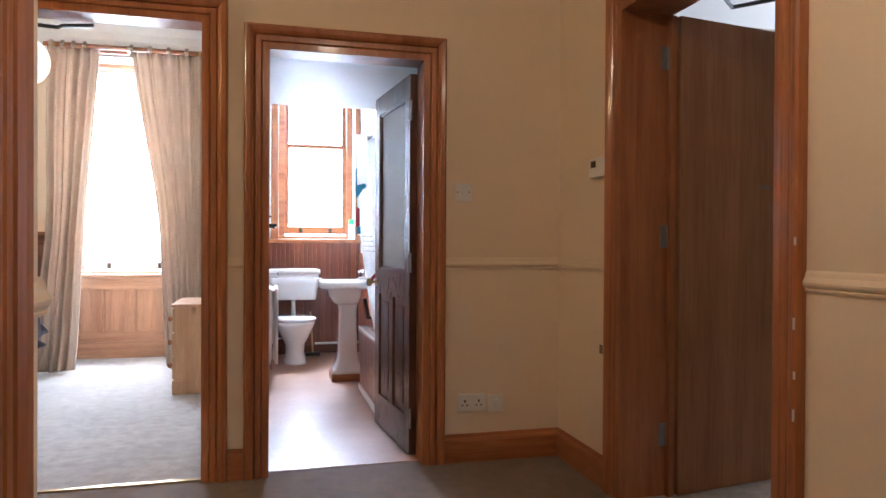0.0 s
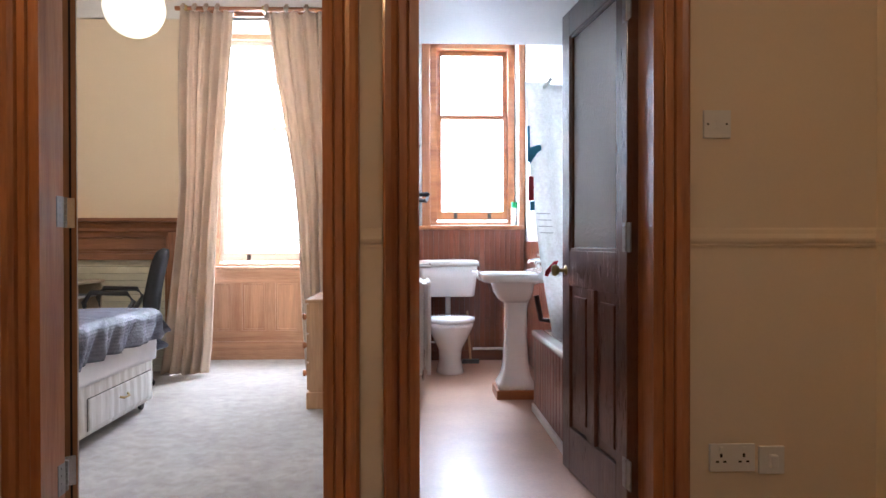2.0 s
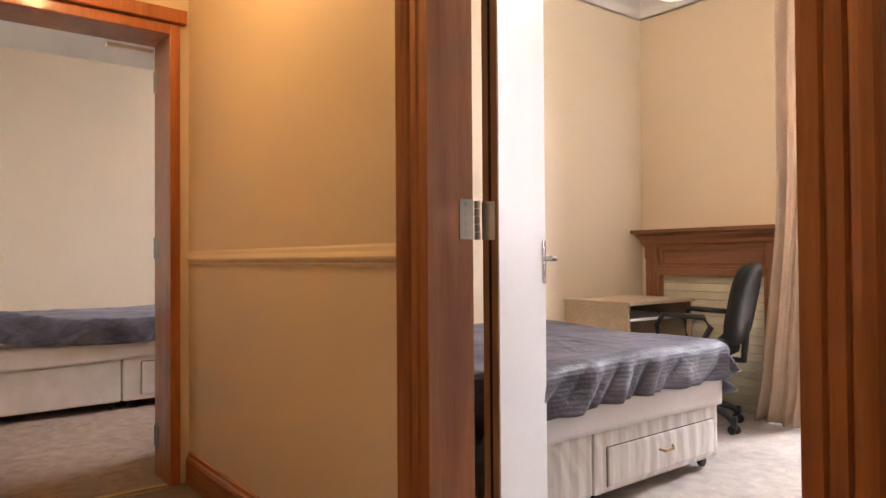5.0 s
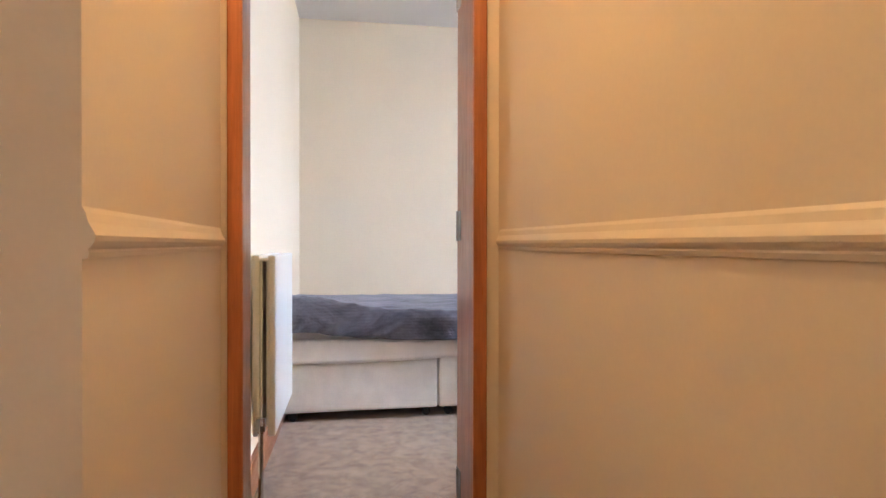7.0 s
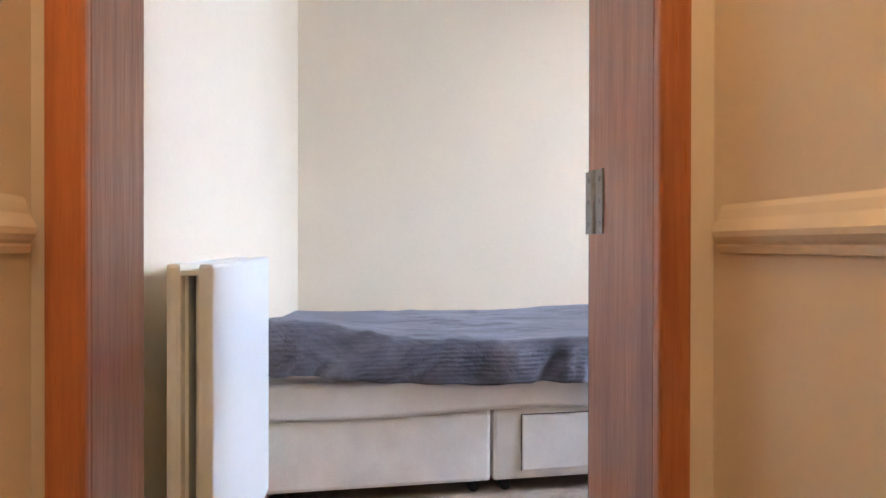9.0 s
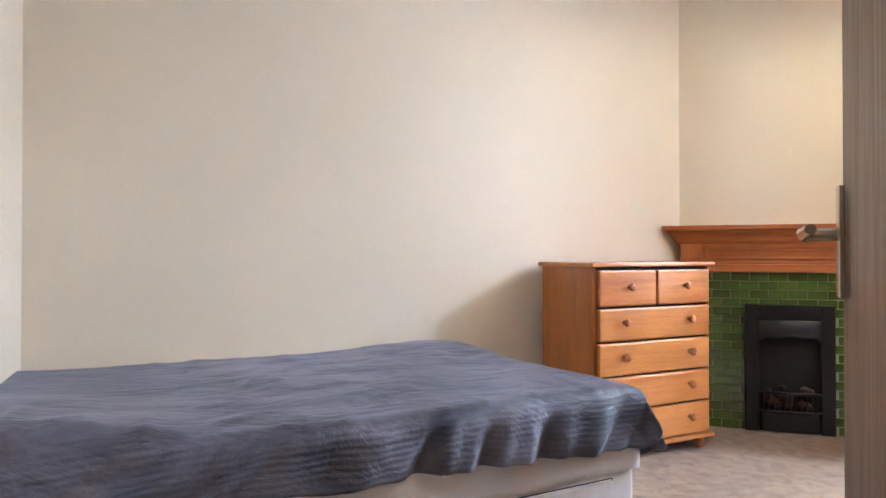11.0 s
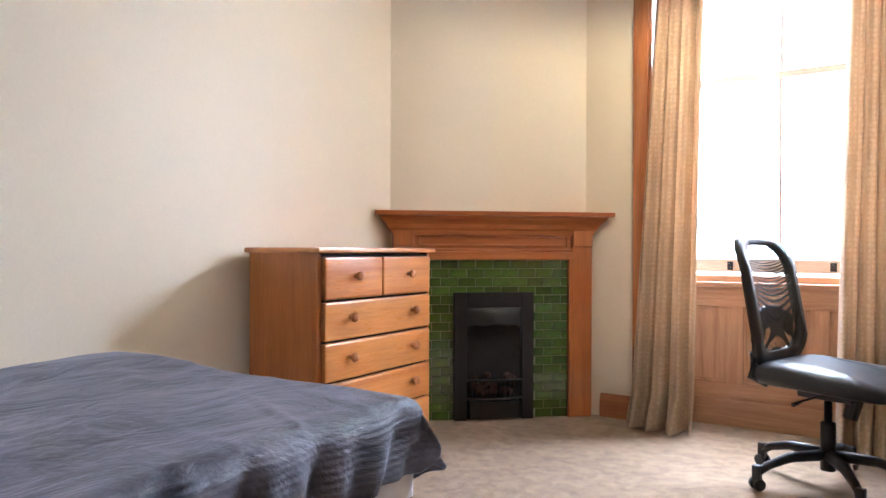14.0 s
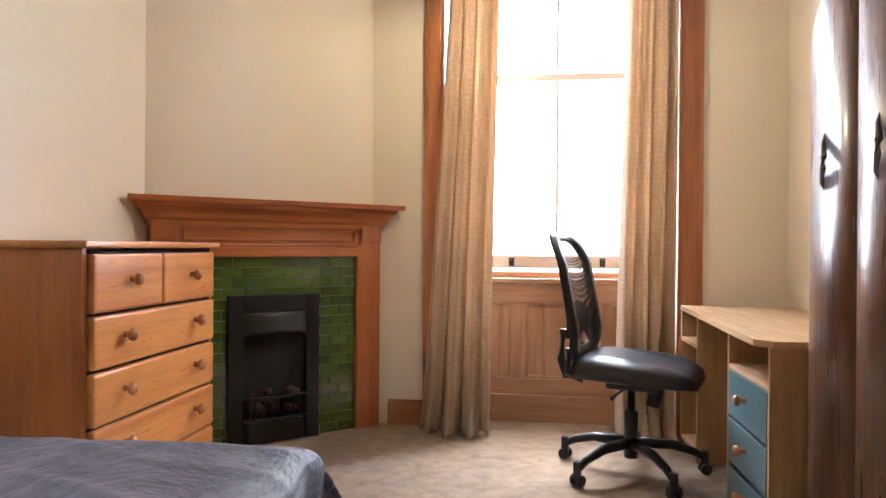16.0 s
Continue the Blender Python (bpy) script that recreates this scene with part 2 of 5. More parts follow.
MANTEL_Z = wood("orange_pine_mantel_upright", (0.38, 0.10, 0.020), (0.58, 0.185, 0.043), "z", 0.33, 0.35)
MANTEL_DARK = wood("brown_pine_mantel", (0.20, 0.075, 0.03), (0.34, 0.14, 0.06), "x", 0.42, 0.15)
MANTEL_DARK_Z = wood("brown_pine_mantel_upright", (0.20, 0.075, 0.03), (0.34, 0.14, 0.06), "z", 0.42, 0.15)
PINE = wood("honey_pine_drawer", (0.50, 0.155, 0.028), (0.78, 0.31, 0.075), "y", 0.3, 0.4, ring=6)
# Same pine with upright grain, the flank's shade put into its darker colour.
PINE_SHADED = wood("honey_pine_shaded_side", (0.42, 0.125, 0.026), (0.58, 0.20, 0.048), "z", 0.32, 0.3, ring=7)
PINE_KNOB = wood("turned_pine_knob", (0.42, 0.15, 0.05), (0.55, 0.22, 0.08), "x", 0.25, 0.5)
PINE_PALE = wood("pale_pine", (0.52, 0.27, 0.12), (0.70, 0.42, 0.22), "z", 0.45, 0.1, knots=4)
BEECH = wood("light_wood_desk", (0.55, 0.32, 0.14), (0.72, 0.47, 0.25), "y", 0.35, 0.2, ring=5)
# The desk wood again, darkened to hold the shade below the top.
BEECH_SHADED = wood("light_wood_desk_shaded_side", (0.46, 0.25, 0.10), (0.60, 0.36, 0.17), "z", 0.42, 0.1, ring=5)
# Pine sash with the window's glare put into a paler colour.
SASH_GLARE = wood("pine_sash_paled_by_glare", (0.58, 0.42, 0.30), (0.74, 0.60, 0.47), "x", 0.5, 0.1)
OAK_PALE = wood("cream_desk_laminate", (0.60, 0.46, 0.29), (0.70, 0.56, 0.38), "y", 0.4, 0.1, ring=5)
FLUSH = wood("brown_flush_door", (0.27, 0.11, 0.038), (0.40, 0.175, 0.066), "z", 0.5, 0.05, ring=5)
FLUSH_GREY = wood("grey_brown_flush_door", (0.21, 0.14, 0.095), (0.28, 0.195, 0.135), "z", 0.5, 0.05, ring=5)
MAHOGANY = wood("dark_mahogany_door", (0.075, 0.028, 0.014), (0.135, 0.055, 0.028), "z", 0.3, 0.3)
BOARD = wood("red_brown_matchboard", (0.17, 0.045, 0.018), (0.30, 0.085, 0.035), "z", 0.32, 0.3, random=0.3)
BOARD_DARK = wood("dark_red_skirting", (0.085, 0.02, 0.01), (0.15, 0.04, 0.018), "x", 0.35, 0.2)
WALNUT = wood("polished_walnut", (0.055, 0.018, 0.007), (0.21, 0.082, 0.030), "z", 0.3, 0.35, ring=4)
CARPET = carpet("brown_beige_carpet", (0.18, 0.105, 0.052), (0.42, 0.28, 0.16))
CARPET_GREY = carpet("grey_beige_carpet", (0.31, 0.27, 0.23), (0.50, 0.45, 0.395))
CARPET_HALL = carpet("brown_hall_carpet", (0.13, 0.085, 0.055), (0.22, 0.15, 0.10))
VINYL = surface("brown_vinyl_floor", (0.42, 0.24, 0.15), 0.3, spread=0.14, big=2.5, fine=70, relief=0.08)
PORCELAIN = surface("white_porcelain", (0.80, 0.79, 0.76), 0.08, spread=0.02, relief=0.0, coat=0.5)
CHROME = surface("worn_chrome", (0.62, 0.61, 0.60), 0.2, 1.0, spread=0.08, relief=0.03)
STEEL = surface("dull_steel", (0.30, 0.28, 0.26), 0.42, 1.0, spread=0.12, relief=0.08)
BRASS = surface("tarnished_brass", (0.50, 0.36, 0.15), 0.3, 1.0, spread=0.15, relief=0.05)
IRON = surface("black_cast_iron", (0.022, 0.021, 0.021), 0.33, 0.4, spread=0.3, fine=120, relief=0.3)
# Soot of the firebox; also the black painted in for shade in gaps.
SOOT_AND_SHADE = surface("soot_and_gap_shade", (0.012, 0.010, 0.009), 0.9, spread=0.4, relief=0.5)
COAL = surface("imitation_coals", (0.075, 0.032, 0.018), 0.85, spread=0.5, big=18, relief=0.5)
TILE = surface("green_glazed_tile", (0.105, 0.185, 0.03), 0.1, spread=0.2, big=9, fine=40, relief=0.10, coat=0.6, random=0.45)
GROUT = surface("green_grey_grout", (0.48, 0.50, 0.30), 0.85, spread=0.15)
PAINTED_BRICK = surface("cream_painted_infill", (0.72, 0.68, 0.52), 0.5, spread=0.08, big=6, fine=50, relief=0.25, random=0.1)
INFILL_GAP = surface("infill_joint", (0.40, 0.36, 0.26), 0.85)
BLANKET = velvet("grey_blue_plush", (0.014, 0.014, 0.025), (0.17, 0.165, 0.222))
SHEET = surface("white_bed_sheet", (0.82, 0.81, 0.83), 0.8, spread=0.06, big=5, fine=160, relief=0.3, depth=0.004)
DIVAN = surface("cream_divan_cloth", (0.79, 0.77, 0.74), 0.5, spread=0.07, big=8, fine=130, relief=0.3, depth=0.003)
TICKING = striped_ticking("striped_divan_cloth")
CURTAIN = cloth("gold_brocade_curtain", (0.66, 0.51, 0.36), 38, 0.42)
CURTAIN_PLAIN = cloth("beige_plain_curtain", (0.66, 0.54, 0.43), 0, 0.42)
SHOWER = cloth("white_shower_curtain", (0.90, 0.90, 0.89), 0, 0.6, 60)
BLACK = surface("black_plastic", (0.018, 0.018, 0.020), 0.38, spread=0.15, relief=0.1)
LEATHER = surface("black_seat_leatherette", (0.020, 0.021, 0.025), 0.33, spread=0.12, fine=140, relief=0.3)
FABRIC = surface("black_chair_fabric", (0.022, 0.022, 0.025), 0.85, spread=0.2, fine=200, relief=0.4)
MESH = net("black_chair_net", (0.02, 0.02, 0.022))
TEAL = surface("blue_grey_drawer_paint", (0.085, 0.145, 0.16), 0.42, spread=0.1)
PLASTIC = surface("white_plastic", (0.76, 0.74, 0.70), 0.35, spread=0.03, relief=0.04)
DARK_PLASTIC = surface("dark_display", (0.03, 0.035, 0.03), 0.25)
GREEN = surface("green_cap", (0.04, 0.45, 0.13), 0.35)
BLUE = surface("blue_print", (0.05, 0.30, 0.52), 0.6)
RED = surface("red_print", (0.55, 0.03, 0.05), 0.6)
INK = surface("faint_print", (0.35, 0.34, 0.34), 0.7)
PAPER = glow("paper_lantern", (0.98, 0.88, 0.66), 0.9)
LAMP_SHADE = glow("warm_lamp_glass", (1.0, 0.72, 0.40), 1.6)
SKYGLOW = glow("bright_overcast_sky", (0.95, 0.975, 1.0), 3.2)
GLASS = glass("window_glass")
FROST = glass("obscured_glass", 0.5, 0.8)
FROST.node_tree.nodes["Principled BSDF"].inputs["Transmission Weight"].default_value = 0.7

# ---- building helpers ----


def link(name, bm, material, parent=None, smooth=False):
    me = bpy.data.meshes.new(name)
    bm.normal_update()
    bm.to_mesh(me)
    bm.free()
    me.materials.append(material)
    if smooth:
        for p in me.polygons:
            p.use_smooth = True
    ob = new(name, me)
    if parent:
        ob.parent = parent
    return ob


def part(name, bm, material, parent, label="", smooth=False):
    ob = link(name, bm, material, parent, smooth)
    return tagged(ob, label) if label else ob


def thing(name, m, label, category, group=""):
    ob = new(name)
    ob.empty_display_size = 0.1
    ob.matrix_world = m
    return tagged(ob, label, category, group)


def setting(name, bm, material, label="", smooth=False):
    return tagged(link(name, bm, material, None, smooth), label, "", "", "structure")


def box(bm, x0, y0, z0, x1, y1, z1, bevel=0.0, m=None):
    mat4 = Matrix.Translation(((x0 + x1) / 2, (y0 + y1) / 2, (z0 + z1) / 2)) @ Matrix.Diagonal((abs(x1 - x0), abs(y1 - y0), abs(z1 - z0), 1))
    made = bmesh.ops.create_cube(bm, size=1, matrix=(m @ mat4) if m else mat4)["verts"]
    if bevel:
        edges = {e for v in made for e in v.link_edges}
        bmesh.ops.bevel(bm, geom=list(edges), offset=bevel, segments=2, affect="EDGES", profile=0.6)
    return bm


def B(*a, **k):
    return box(bmesh.new(), *a, **k)


def tube(bm, points, r, sides=10, taper=None):
    """A round bar through the points."""
    rings = []
    pts = [Vector(p) for p in points]
    for i, p in enumerate(pts):
        d = (pts[min(i + 1, len(pts) - 1)] - pts[max(i - 1, 0)]).normalized()
        q = d.to_track_quat("Z", "Y")
        rr = r if taper is None else taper[i]
        rings.append([bm.verts.new(p + q @ Vector((rr * math.cos(2 * math.pi * k / sides), rr * math.sin(2 * math.pi * k / sides), 0))) for k in range(sides)])
    for a, b in zip(rings, rings[1:]):
        for k in range(sides):
            bm.faces.new((a[k], a[(k + 1) % sides], b[(k + 1) % sides], b[k]))
    bm.faces.new(rings[0][::-1])
    bm.faces.new(rings[-1])
    return bm


def lathe(bm, profile, m=None, sides=20, sx=1.0, sy=1.0):
    """Turns a profile of (radius, height) about z."""
    m = m or Matrix()
    rings = [[bm.verts.new(m @ Vector((sx * r * math.cos(2 * math.pi * k / sides), sy * r * math.sin(2 * math.pi * k / sides), z))) for k in range(sides)] for r, z in profile]
    for a, b in zip(rings, rings[1:]):
        for k in range(sides):
            bm.faces.new((a[k], a[(k + 1) % sides], b[(k + 1) % sides], b[k]))
    bm.faces.new(rings[0][::-1])
    bm.faces.new(rings[-1])
    return bm


def loft(bm, rings, closed_ends=True):
    vs = [[bm.verts.new(p) for p in r] for r in rings]
    n = len(vs[0])
    for a, b in zip(vs, vs[1:]):
        for k in range(n):
            bm.faces.new((a[k], a[(k + 1) % n], b[(k + 1) % n], b[k]))
    if closed_ends:
        bm.faces.new(vs[0][::-1])
        bm.faces.new(vs[-1])
    return bm


def sheet(bm, f, nu, nv):
    """A grid of f(u, v), u and v from 0 to 1."""
    g = [[bm.verts.new(f(i / nu, j / nv)) for j in range(nv + 1)] for i in range(nu + 1)]
    for i in range(nu):
        for j in range(nv):
            bm.faces.new((g[i][j], g[i + 1][j], g[i + 1][j + 1], g[i][j + 1]))
    return bm


def thick(ob, t):
    s = ob.modifiers.new("thickness", "SOLIDIFY")
    s.thickness, s.offset = t, 0
    return ob


def grown(holes):
    """Door openings in the bare wall, with room for the lining."""
    return sorted((a, b, zb, zt) if zb > 0 or zt > 2.5 else (a - 0.022, b + 0.022, zb, zt + 0.022) for a, b, zb, zt in holes)


def wall_along_x(name, y0, y1, x0, x1, z1, material, holes=(), label=""):
    bm = bmesh.new()
    x = x0
    for a, b, zb, zt in grown(holes):
        box(bm, x, y0, 0, a, y1, z1)
        if zb > 0:
            box(bm, a, y0, 0, b, y1, zb)
        box(bm, a, y0, zt, b, y1, z1)
        x = b
    box(bm, x, y0, 0, x1, y1, z1)
    return setting(name, bm, material, label)


def wall_along_y(name, x0, x1, y0, y1, z1, material, holes=(), label=""):
    bm = bmesh.new()
    y = y0
    for a, b, zb, zt in grown(holes):
        box(bm, x0, y, 0, x1, a, z1)
        if zb > 0:
            box(bm, x0, a, 0, x1, b, zb)
        box(bm, x0, a, zt, x1, b, z1)
        y = b
    box(bm, x0, y, 0, x1, y1, z1)
    return setting(name, bm, material, label)


def moulding(bm, profile, p, q, out):
    """Sweeps a profile of (proud, height) from p to q; out is the way off the wall."""
    p, q, out = Vector(p), Vector(q), Vector(out)
    a = [p + out * d + Vector((0, 0, z)) for d, z in profile]
    b = [q + out * d + Vector((0, 0, z)) for d, z in profile]
    return loft(bm, [a, b])


DADO = [(-0.004, 0.967), (0.006, 0.968), (0.008, 0.975), (0.006, 0.978), (0.010, 0.982), (0.014, 0.988), (0.015, 0.995), (0.012, 1.001), (0.007, 1.010), (0.004, 1.022), (-0.004, 1.036)]
SKIRT = [(-0.004, 0.0), (0.020, 0.0), (0.020, 0.105), (0.016, 0.118), (0.010, 0.124), (0.008, 0.138), (-0.004, 0.142)]
CASE = [(0.0, -0.004), (0.0, 0.016), (0.030, 0.018), (0.034, 0.012), (0.040, 0.020), (0.062, 0.021), (0.066, 0.013), (0.072, 0.024), (0.086, 0.032), (0.104, 0.036), (0.112, 0.030), (0.114, -0.004)]


def architrave(bm, plane, face, sign, a, b, top, width=0.114):
    """A mitred door surround on the wall face, round the opening from a to b."""
    k = width / 0.114
    rows = []
    for o, d in CASE:
        o *= k
        pts = [(a - o, 0.0), (a - o, top + o), (b + o, top + o), (b + o, 0.0)]
        rows.append([Vector((s, face + sign * d, z)) if plane == "y" else Vector((face + sign * d, s, z)) for s, z in pts])
    vs = [[bm.verts.new(p) for p in r] for r in rows]
    for r, s in zip(vs, vs[1:]):
        for k2 in range(3):
            bm.faces.new((r[k2], r[k2 + 1], s[k2 + 1], s[k2]))
    bmesh.ops.recalc_face_normals(bm, faces=bm.faces)
    return bm


def lining(bm, plane, f0, f1, a, b, top, t=0.022):
    for s0, s1, z0, z1 in ((a - t, a, 0, top), (b, b + t, 0, top), (a - t, b + t, top, top + t)):
        if plane == "y":
            box(bm, s0, f0, z0, s1, f1, z1, 0.002)
        else:
            box(bm, f0, s0, z0, f1, s1, z1, 0.002)
    return bm


def hinge(parent, x, y, z, rz=0):
    bm = bmesh.new()
    m = pose(x, y, z, 0, 0, rz)
    tube(bm, [m @ Vector((0, 0, -0.05)), m @ Vector((0, 0, 0.05))], 0.007, 8)
    box(bm, -0.034, -0.002, -0.05, 0.034, 0.002, 0.05, 0, m)
    for sx in (-0.022, 0.022):
        for sz in (-0.035, 0.0, 0.035):
            box(bm, sx - 0.004, -0.004, sz - 0.004, sx + 0.004, 0.004, sz + 0.004, 0, m)
    return part("hinge", bm, STEEL, parent, "steel butt hinge")


def lever_handle(parent, x, z, side, t=0.02, way=-1):
    """A lever on a long plate, on the leaf's face at y = side * t."""
    y = side * t
    bm = B(x - 0.019, min(y, y + side * 0.008), z - 0.085, x + 0.019, max(y, y + side * 0.008), z + 0.065, 0.002)
    h = part("door_handle", bm, CHROME, parent, "chrome lever handle on a plate")
    bm = bmesh.new()
    tube(bm, [(x, y, z), (x, y + side * 0.045, z)], 0.009)
    tube(bm, [(x, y + side * 0.045, z), (x + way * 0.05, y + side * 0.05, z), (x + way * 0.105, y + side * 0.045, z + 0.004)], 0.009, 10, [0.010, 0.009, 0.007])
    part("lever", bm, CHROME, h)


# ---- rooms: floors, walls, ceilings ----
FX0, FAC = -5.98, 6.63
setting("ground", B(-30, 7.3, -3.2, 30, 60, -3.1), CARPET_HALL, "street level below the windows")
setting("floor_hall", B(-2.95, -3.0, -0.06, 1.60, 3.05, 0.0), CARPET_HALL, "brown hall carpet, worn")
setting("floor_small_bedroom", B(-2.80, 3.05, -0.06, 0.02, 7.2, 0.0), CARPET_GREY, "grey-beige carpet with paler trodden marks")
setting("floor_bathroom", B(0.02, 3.05, -0.06, 1.70, 7.2, 0.004), VINYL, "shiny brown vinyl floor")
setting("floor_bedroom", B(-6.2, 1.9, -0.06, -2.80, 7.2, 0.002), CARPET, "brown-beige carpet, flattened and stained")
setting("floor_east_room", B(1.60, -1.0, -0.06, 5.0, 5.0, 0.002), CARPET_GREY, "pale carpet")
part("threshold_strip", B(-1.02, 3.0, 0.0, -0.18, 3.03, 0.008, 0.003), BRASS, bpy.data.objects["floor_hall"])
part("threshold_strip", B(-2.87, 2.24, 0.0, -2.84, 2.90, 0.008, 0.003), BRASS, bpy.data.objects["floor_hall"])

D1 = (-1.035, -0.178, 2.10)
DB = (0.121, 0.858, 2.0)
D2 = (2.228, 2.905, 1.985)
D3 = (1.42, 2.33, 2.10)
wall_along_x("wall_hall_north", 2.99, 3.12, -2.84, 1.59, 2.75, CREAM, [(D1[0], D1[1], 0, D1[2]), (DB[0], DB[1], 0, DB[2])], "cream painted hall wall")
wall_along_y("wall_hall_east", 1.59, 1.82, -3.0, 3.12, 2.75, CREAM, [(D3[0], D3[1], 0, D3[2])], "cream painted hall wall")
wall_along_x("wall_corridor_south", 2.02, 2.165, -3.05, -1.66, 2.75, CREAM, (), "cream painted corridor wall")
wall_along_y("wall_hall_bay", -1.80, -1.66, 0.94, 2.02, 2.75, CREAM, (), "cream painted hall wall")
wall_along_x("wall_hall_bay_south", 0.94, 1.03, -1.80, -0.28, 2.75, CREAM, (), "cream painted hall wall")
wall_along_y("wall_hall_west", -0.42, -0.28, -3.0, 0.94, 2.75, CREAM, [(-0.02, 0.783, 0, 2.0)], "cream painted hall wall")
wall_along_x("wall_hall_south", -3.14, -3.0, -0.42, 1.82, 2.75, CREAM)
wall_along_y("wall_door_bedroom", -3.05, -2.84, 2.165, 3.12, 2.75, CREAM, [(D2[0], D2[1], 0, D2[2])], "cream painted wall round a doorway")
setting("ceiling_hall", B(-3.05, -3.14, 2.75, 1.82, 3.12, 2.85), WHITE)

# small bedroom
wall_along_y("wall_partition", -2.87, -2.75, 3.12, 7.2, 3.15, PALE, (), "pale cream wall between the bedrooms")
wall_along_y("wall_bath_west", -0.02, 0.08, 3.12, 6.6, 3.15, BATH_WHITE)
wall_along_x("wall_small_bedroom_window", 6.22, 7.10, -2.75, -0.02, 3.15, CREAM, [(-1.70, -0.58, 0.0, 2.82)], "cream wall with a deep window recess")
wall_along_x("wall_small_bedroom_south", 3.122, 3.13, -2.75, -0.02, 3.15, CREAM, [(D1[0], D1[1], 0, D1[2])])
setting("ceiling_small_bedroom", B(-2.87, 3.12, 3.06, 0.08, 7.1, 3.16), WHITE)


def cove(name, path):
    """A plaster cove between wall and ceiling."""
    bm = bmesh.new()
    prof = [(0.0, 2.72)] + [(0.34 * (1 - math.cos(a)), 2.73 + 0.33 * math.sin(a)) for a in [i * math.pi / 16 for i in range(9)]] + [(0.0, 3.07)]
    for p, q, out in path:
        moulding(bm, prof, p, q, out)
    bmesh.ops.recalc_face_normals(bm, faces=bm.faces)
    return setting(name, bm, WHITE, "curved plaster cornice")


cove("cornice", [((-2.75, 3.13, 0), (-2.75, 6.22, 0), (1, 0, 0)), ((-2.75, 6.22, 0), (-0.02, 6.22, 0), (0, -1, 0))])

# bedroom
bm = bmesh.new()
loft(bm, [[Vector((-3.05, 2.150, z)), Vector((FX0 - 0.1, 2.318, z)), Vector((FX0 - 0.1, 2.10, z)), Vector((-3.05, 2.05, z))] for z in (0, 2.95)])
setting("wall_bedroom_south", bm, PALE, "pale cream bedroom wall")
wall_along_y("wall_bedroom_west", FX0 - 0.15, FX0, 2.2, 7.2, 2.95, PALE, (), "pale cream bedroom wall, plain")
wall_along_x("wall_bedroom_window", FAC, 7.10, FX0, -2.87, 2.95, PALE, [(-4.69, -3.42, 0.0, 2.72)], "pale cream wall with a window recess")
wall_along_y("wall_bedroom_east", -3.058, -3.05, 2.165, 3.12, 2.95, PALE, [(D2[0], D2[1], 0, D2[2])])
setting("wall_bedroom_jog", B(-3.05, 3.12, 0, -2.87, 3.14, 2.95), PALE)
setting("ceiling_bedroom", B(FX0 - 0.15, 2.0, 2.66, -2.87, 7.1, 2.76), WHITE, "white bedroom ceiling")
HEARTH = pose(-5.533, 6.245, 0, 0, 0, 42)
bm = bmesh.new()
c1, c2 = HEARTH @ Vector((-0.62, 0, 0)), HEARTH @ Vector((0.60, 0, 0))
loft(bm, [[Vector((FX0, c1.y, z)), Vector((c2.x, FAC, z)), Vector((FX0, FAC, z))] for z in (0, 2.66)])
setting("chimney_breast", bm, PALE, "pale cream diagonal chimney breast across the corner")

# bathroom
wall_along_x("wall_bathroom_window", 6.60, 7.10, -0.02, 1.70, 3.15, BATH_WHITE, [(0.22, 0.98, 1.14, 2.74)], "white bathroom wall round the sash window")
wall_along_y("wall_bathroom_east", 1.50, 1.60, 3.12, 4.86, 3.15, BATH_WHITE)
setting("wall_bathroom_pier", B(1.03, 4.86, 0, 1.60, 6.60, 3.15), BATH_WHITE, "white wall beside the window")
setting("ceiling_bathroom", B(-0.02, 3.12, 3.0, 1.60, 7.1, 3.1), BATH_WHITE)
setting("ceiling_bathroom_low", B(0.081, 3.122, 2.04, 1.50, 4.47, 2.99), BATH_WHITE, "lowered white ceiling inside the bathroom door")

# east room, seen over its door
# Unseen opening, added to let light in on the ceiling behind the leaf.
wall_along_y("wall_east_room_far", 4.6, 4.7, -1.0, 5.0, 2.9, PALE, [(2.7, 4.0, 0.6, 2.6)])
wall_along_x("wall_east_room_north", 4.2, 4.3, 1.6, 4.7, 2.9, PALE)
wall_along_x("wall_east_room_south", -1.1, -1.0, 1.82, 4.7, 2.9, PALE)
setting("ceiling_east_room", B(1.60, -1.1, 2.78, 4.7, 4.3, 2.88), WHITE)

# sky beyond the windows
setting("backdrop", B(-8, 9.0, -3, 5, 9.05, 7), SKYGLOW, "glowing white panel standing in for overcast sky")
# Added glowing panel, unseen, that brightens the east room.
setting("east_fill_panel", B(6.5, -3, -3, 6.55, 7, 6), SKYGLOW, "glowing white panel standing in for overcast sky")

# mouldings of the hall
bm = bmesh.new()
for p, q, o in (((-2.82, 2.99, 0), (-1.15, 2.99, 0), (0, -1, 0)), ((-0.062, 2.99, 0), (0.006, 2.99, 0), (0, -1, 0)), ((0.973, 2.99, 0), (1.59, 2.99, 0), (0, -1, 0)),
                ((1.59, 2.99, 0), (1.59, 2.446, 0), (-1, 0, 0)), ((1.59, 1.305, 0), (1.59, -3, 0), (-1, 0, 0)), ((-2.82, 2.165, 0), (-1.66, 2.165, 0), (0, 1, 0)), ((-0.28, 1.062, 0), (-0.28, 0.897, 0), (1, 0, 0)), ((-1.66, 1.03, 0), (-0.28, 1.03, 0), (0, 1, 0)), ((-0.28, -0.134, 0), (-0.28, -3, 0), (1, 0, 0))):
    moulding(bm, DADO, p, q, o)
setting("dado_rail", bm, CREAM, "cream painted dado rail with a rounded top")
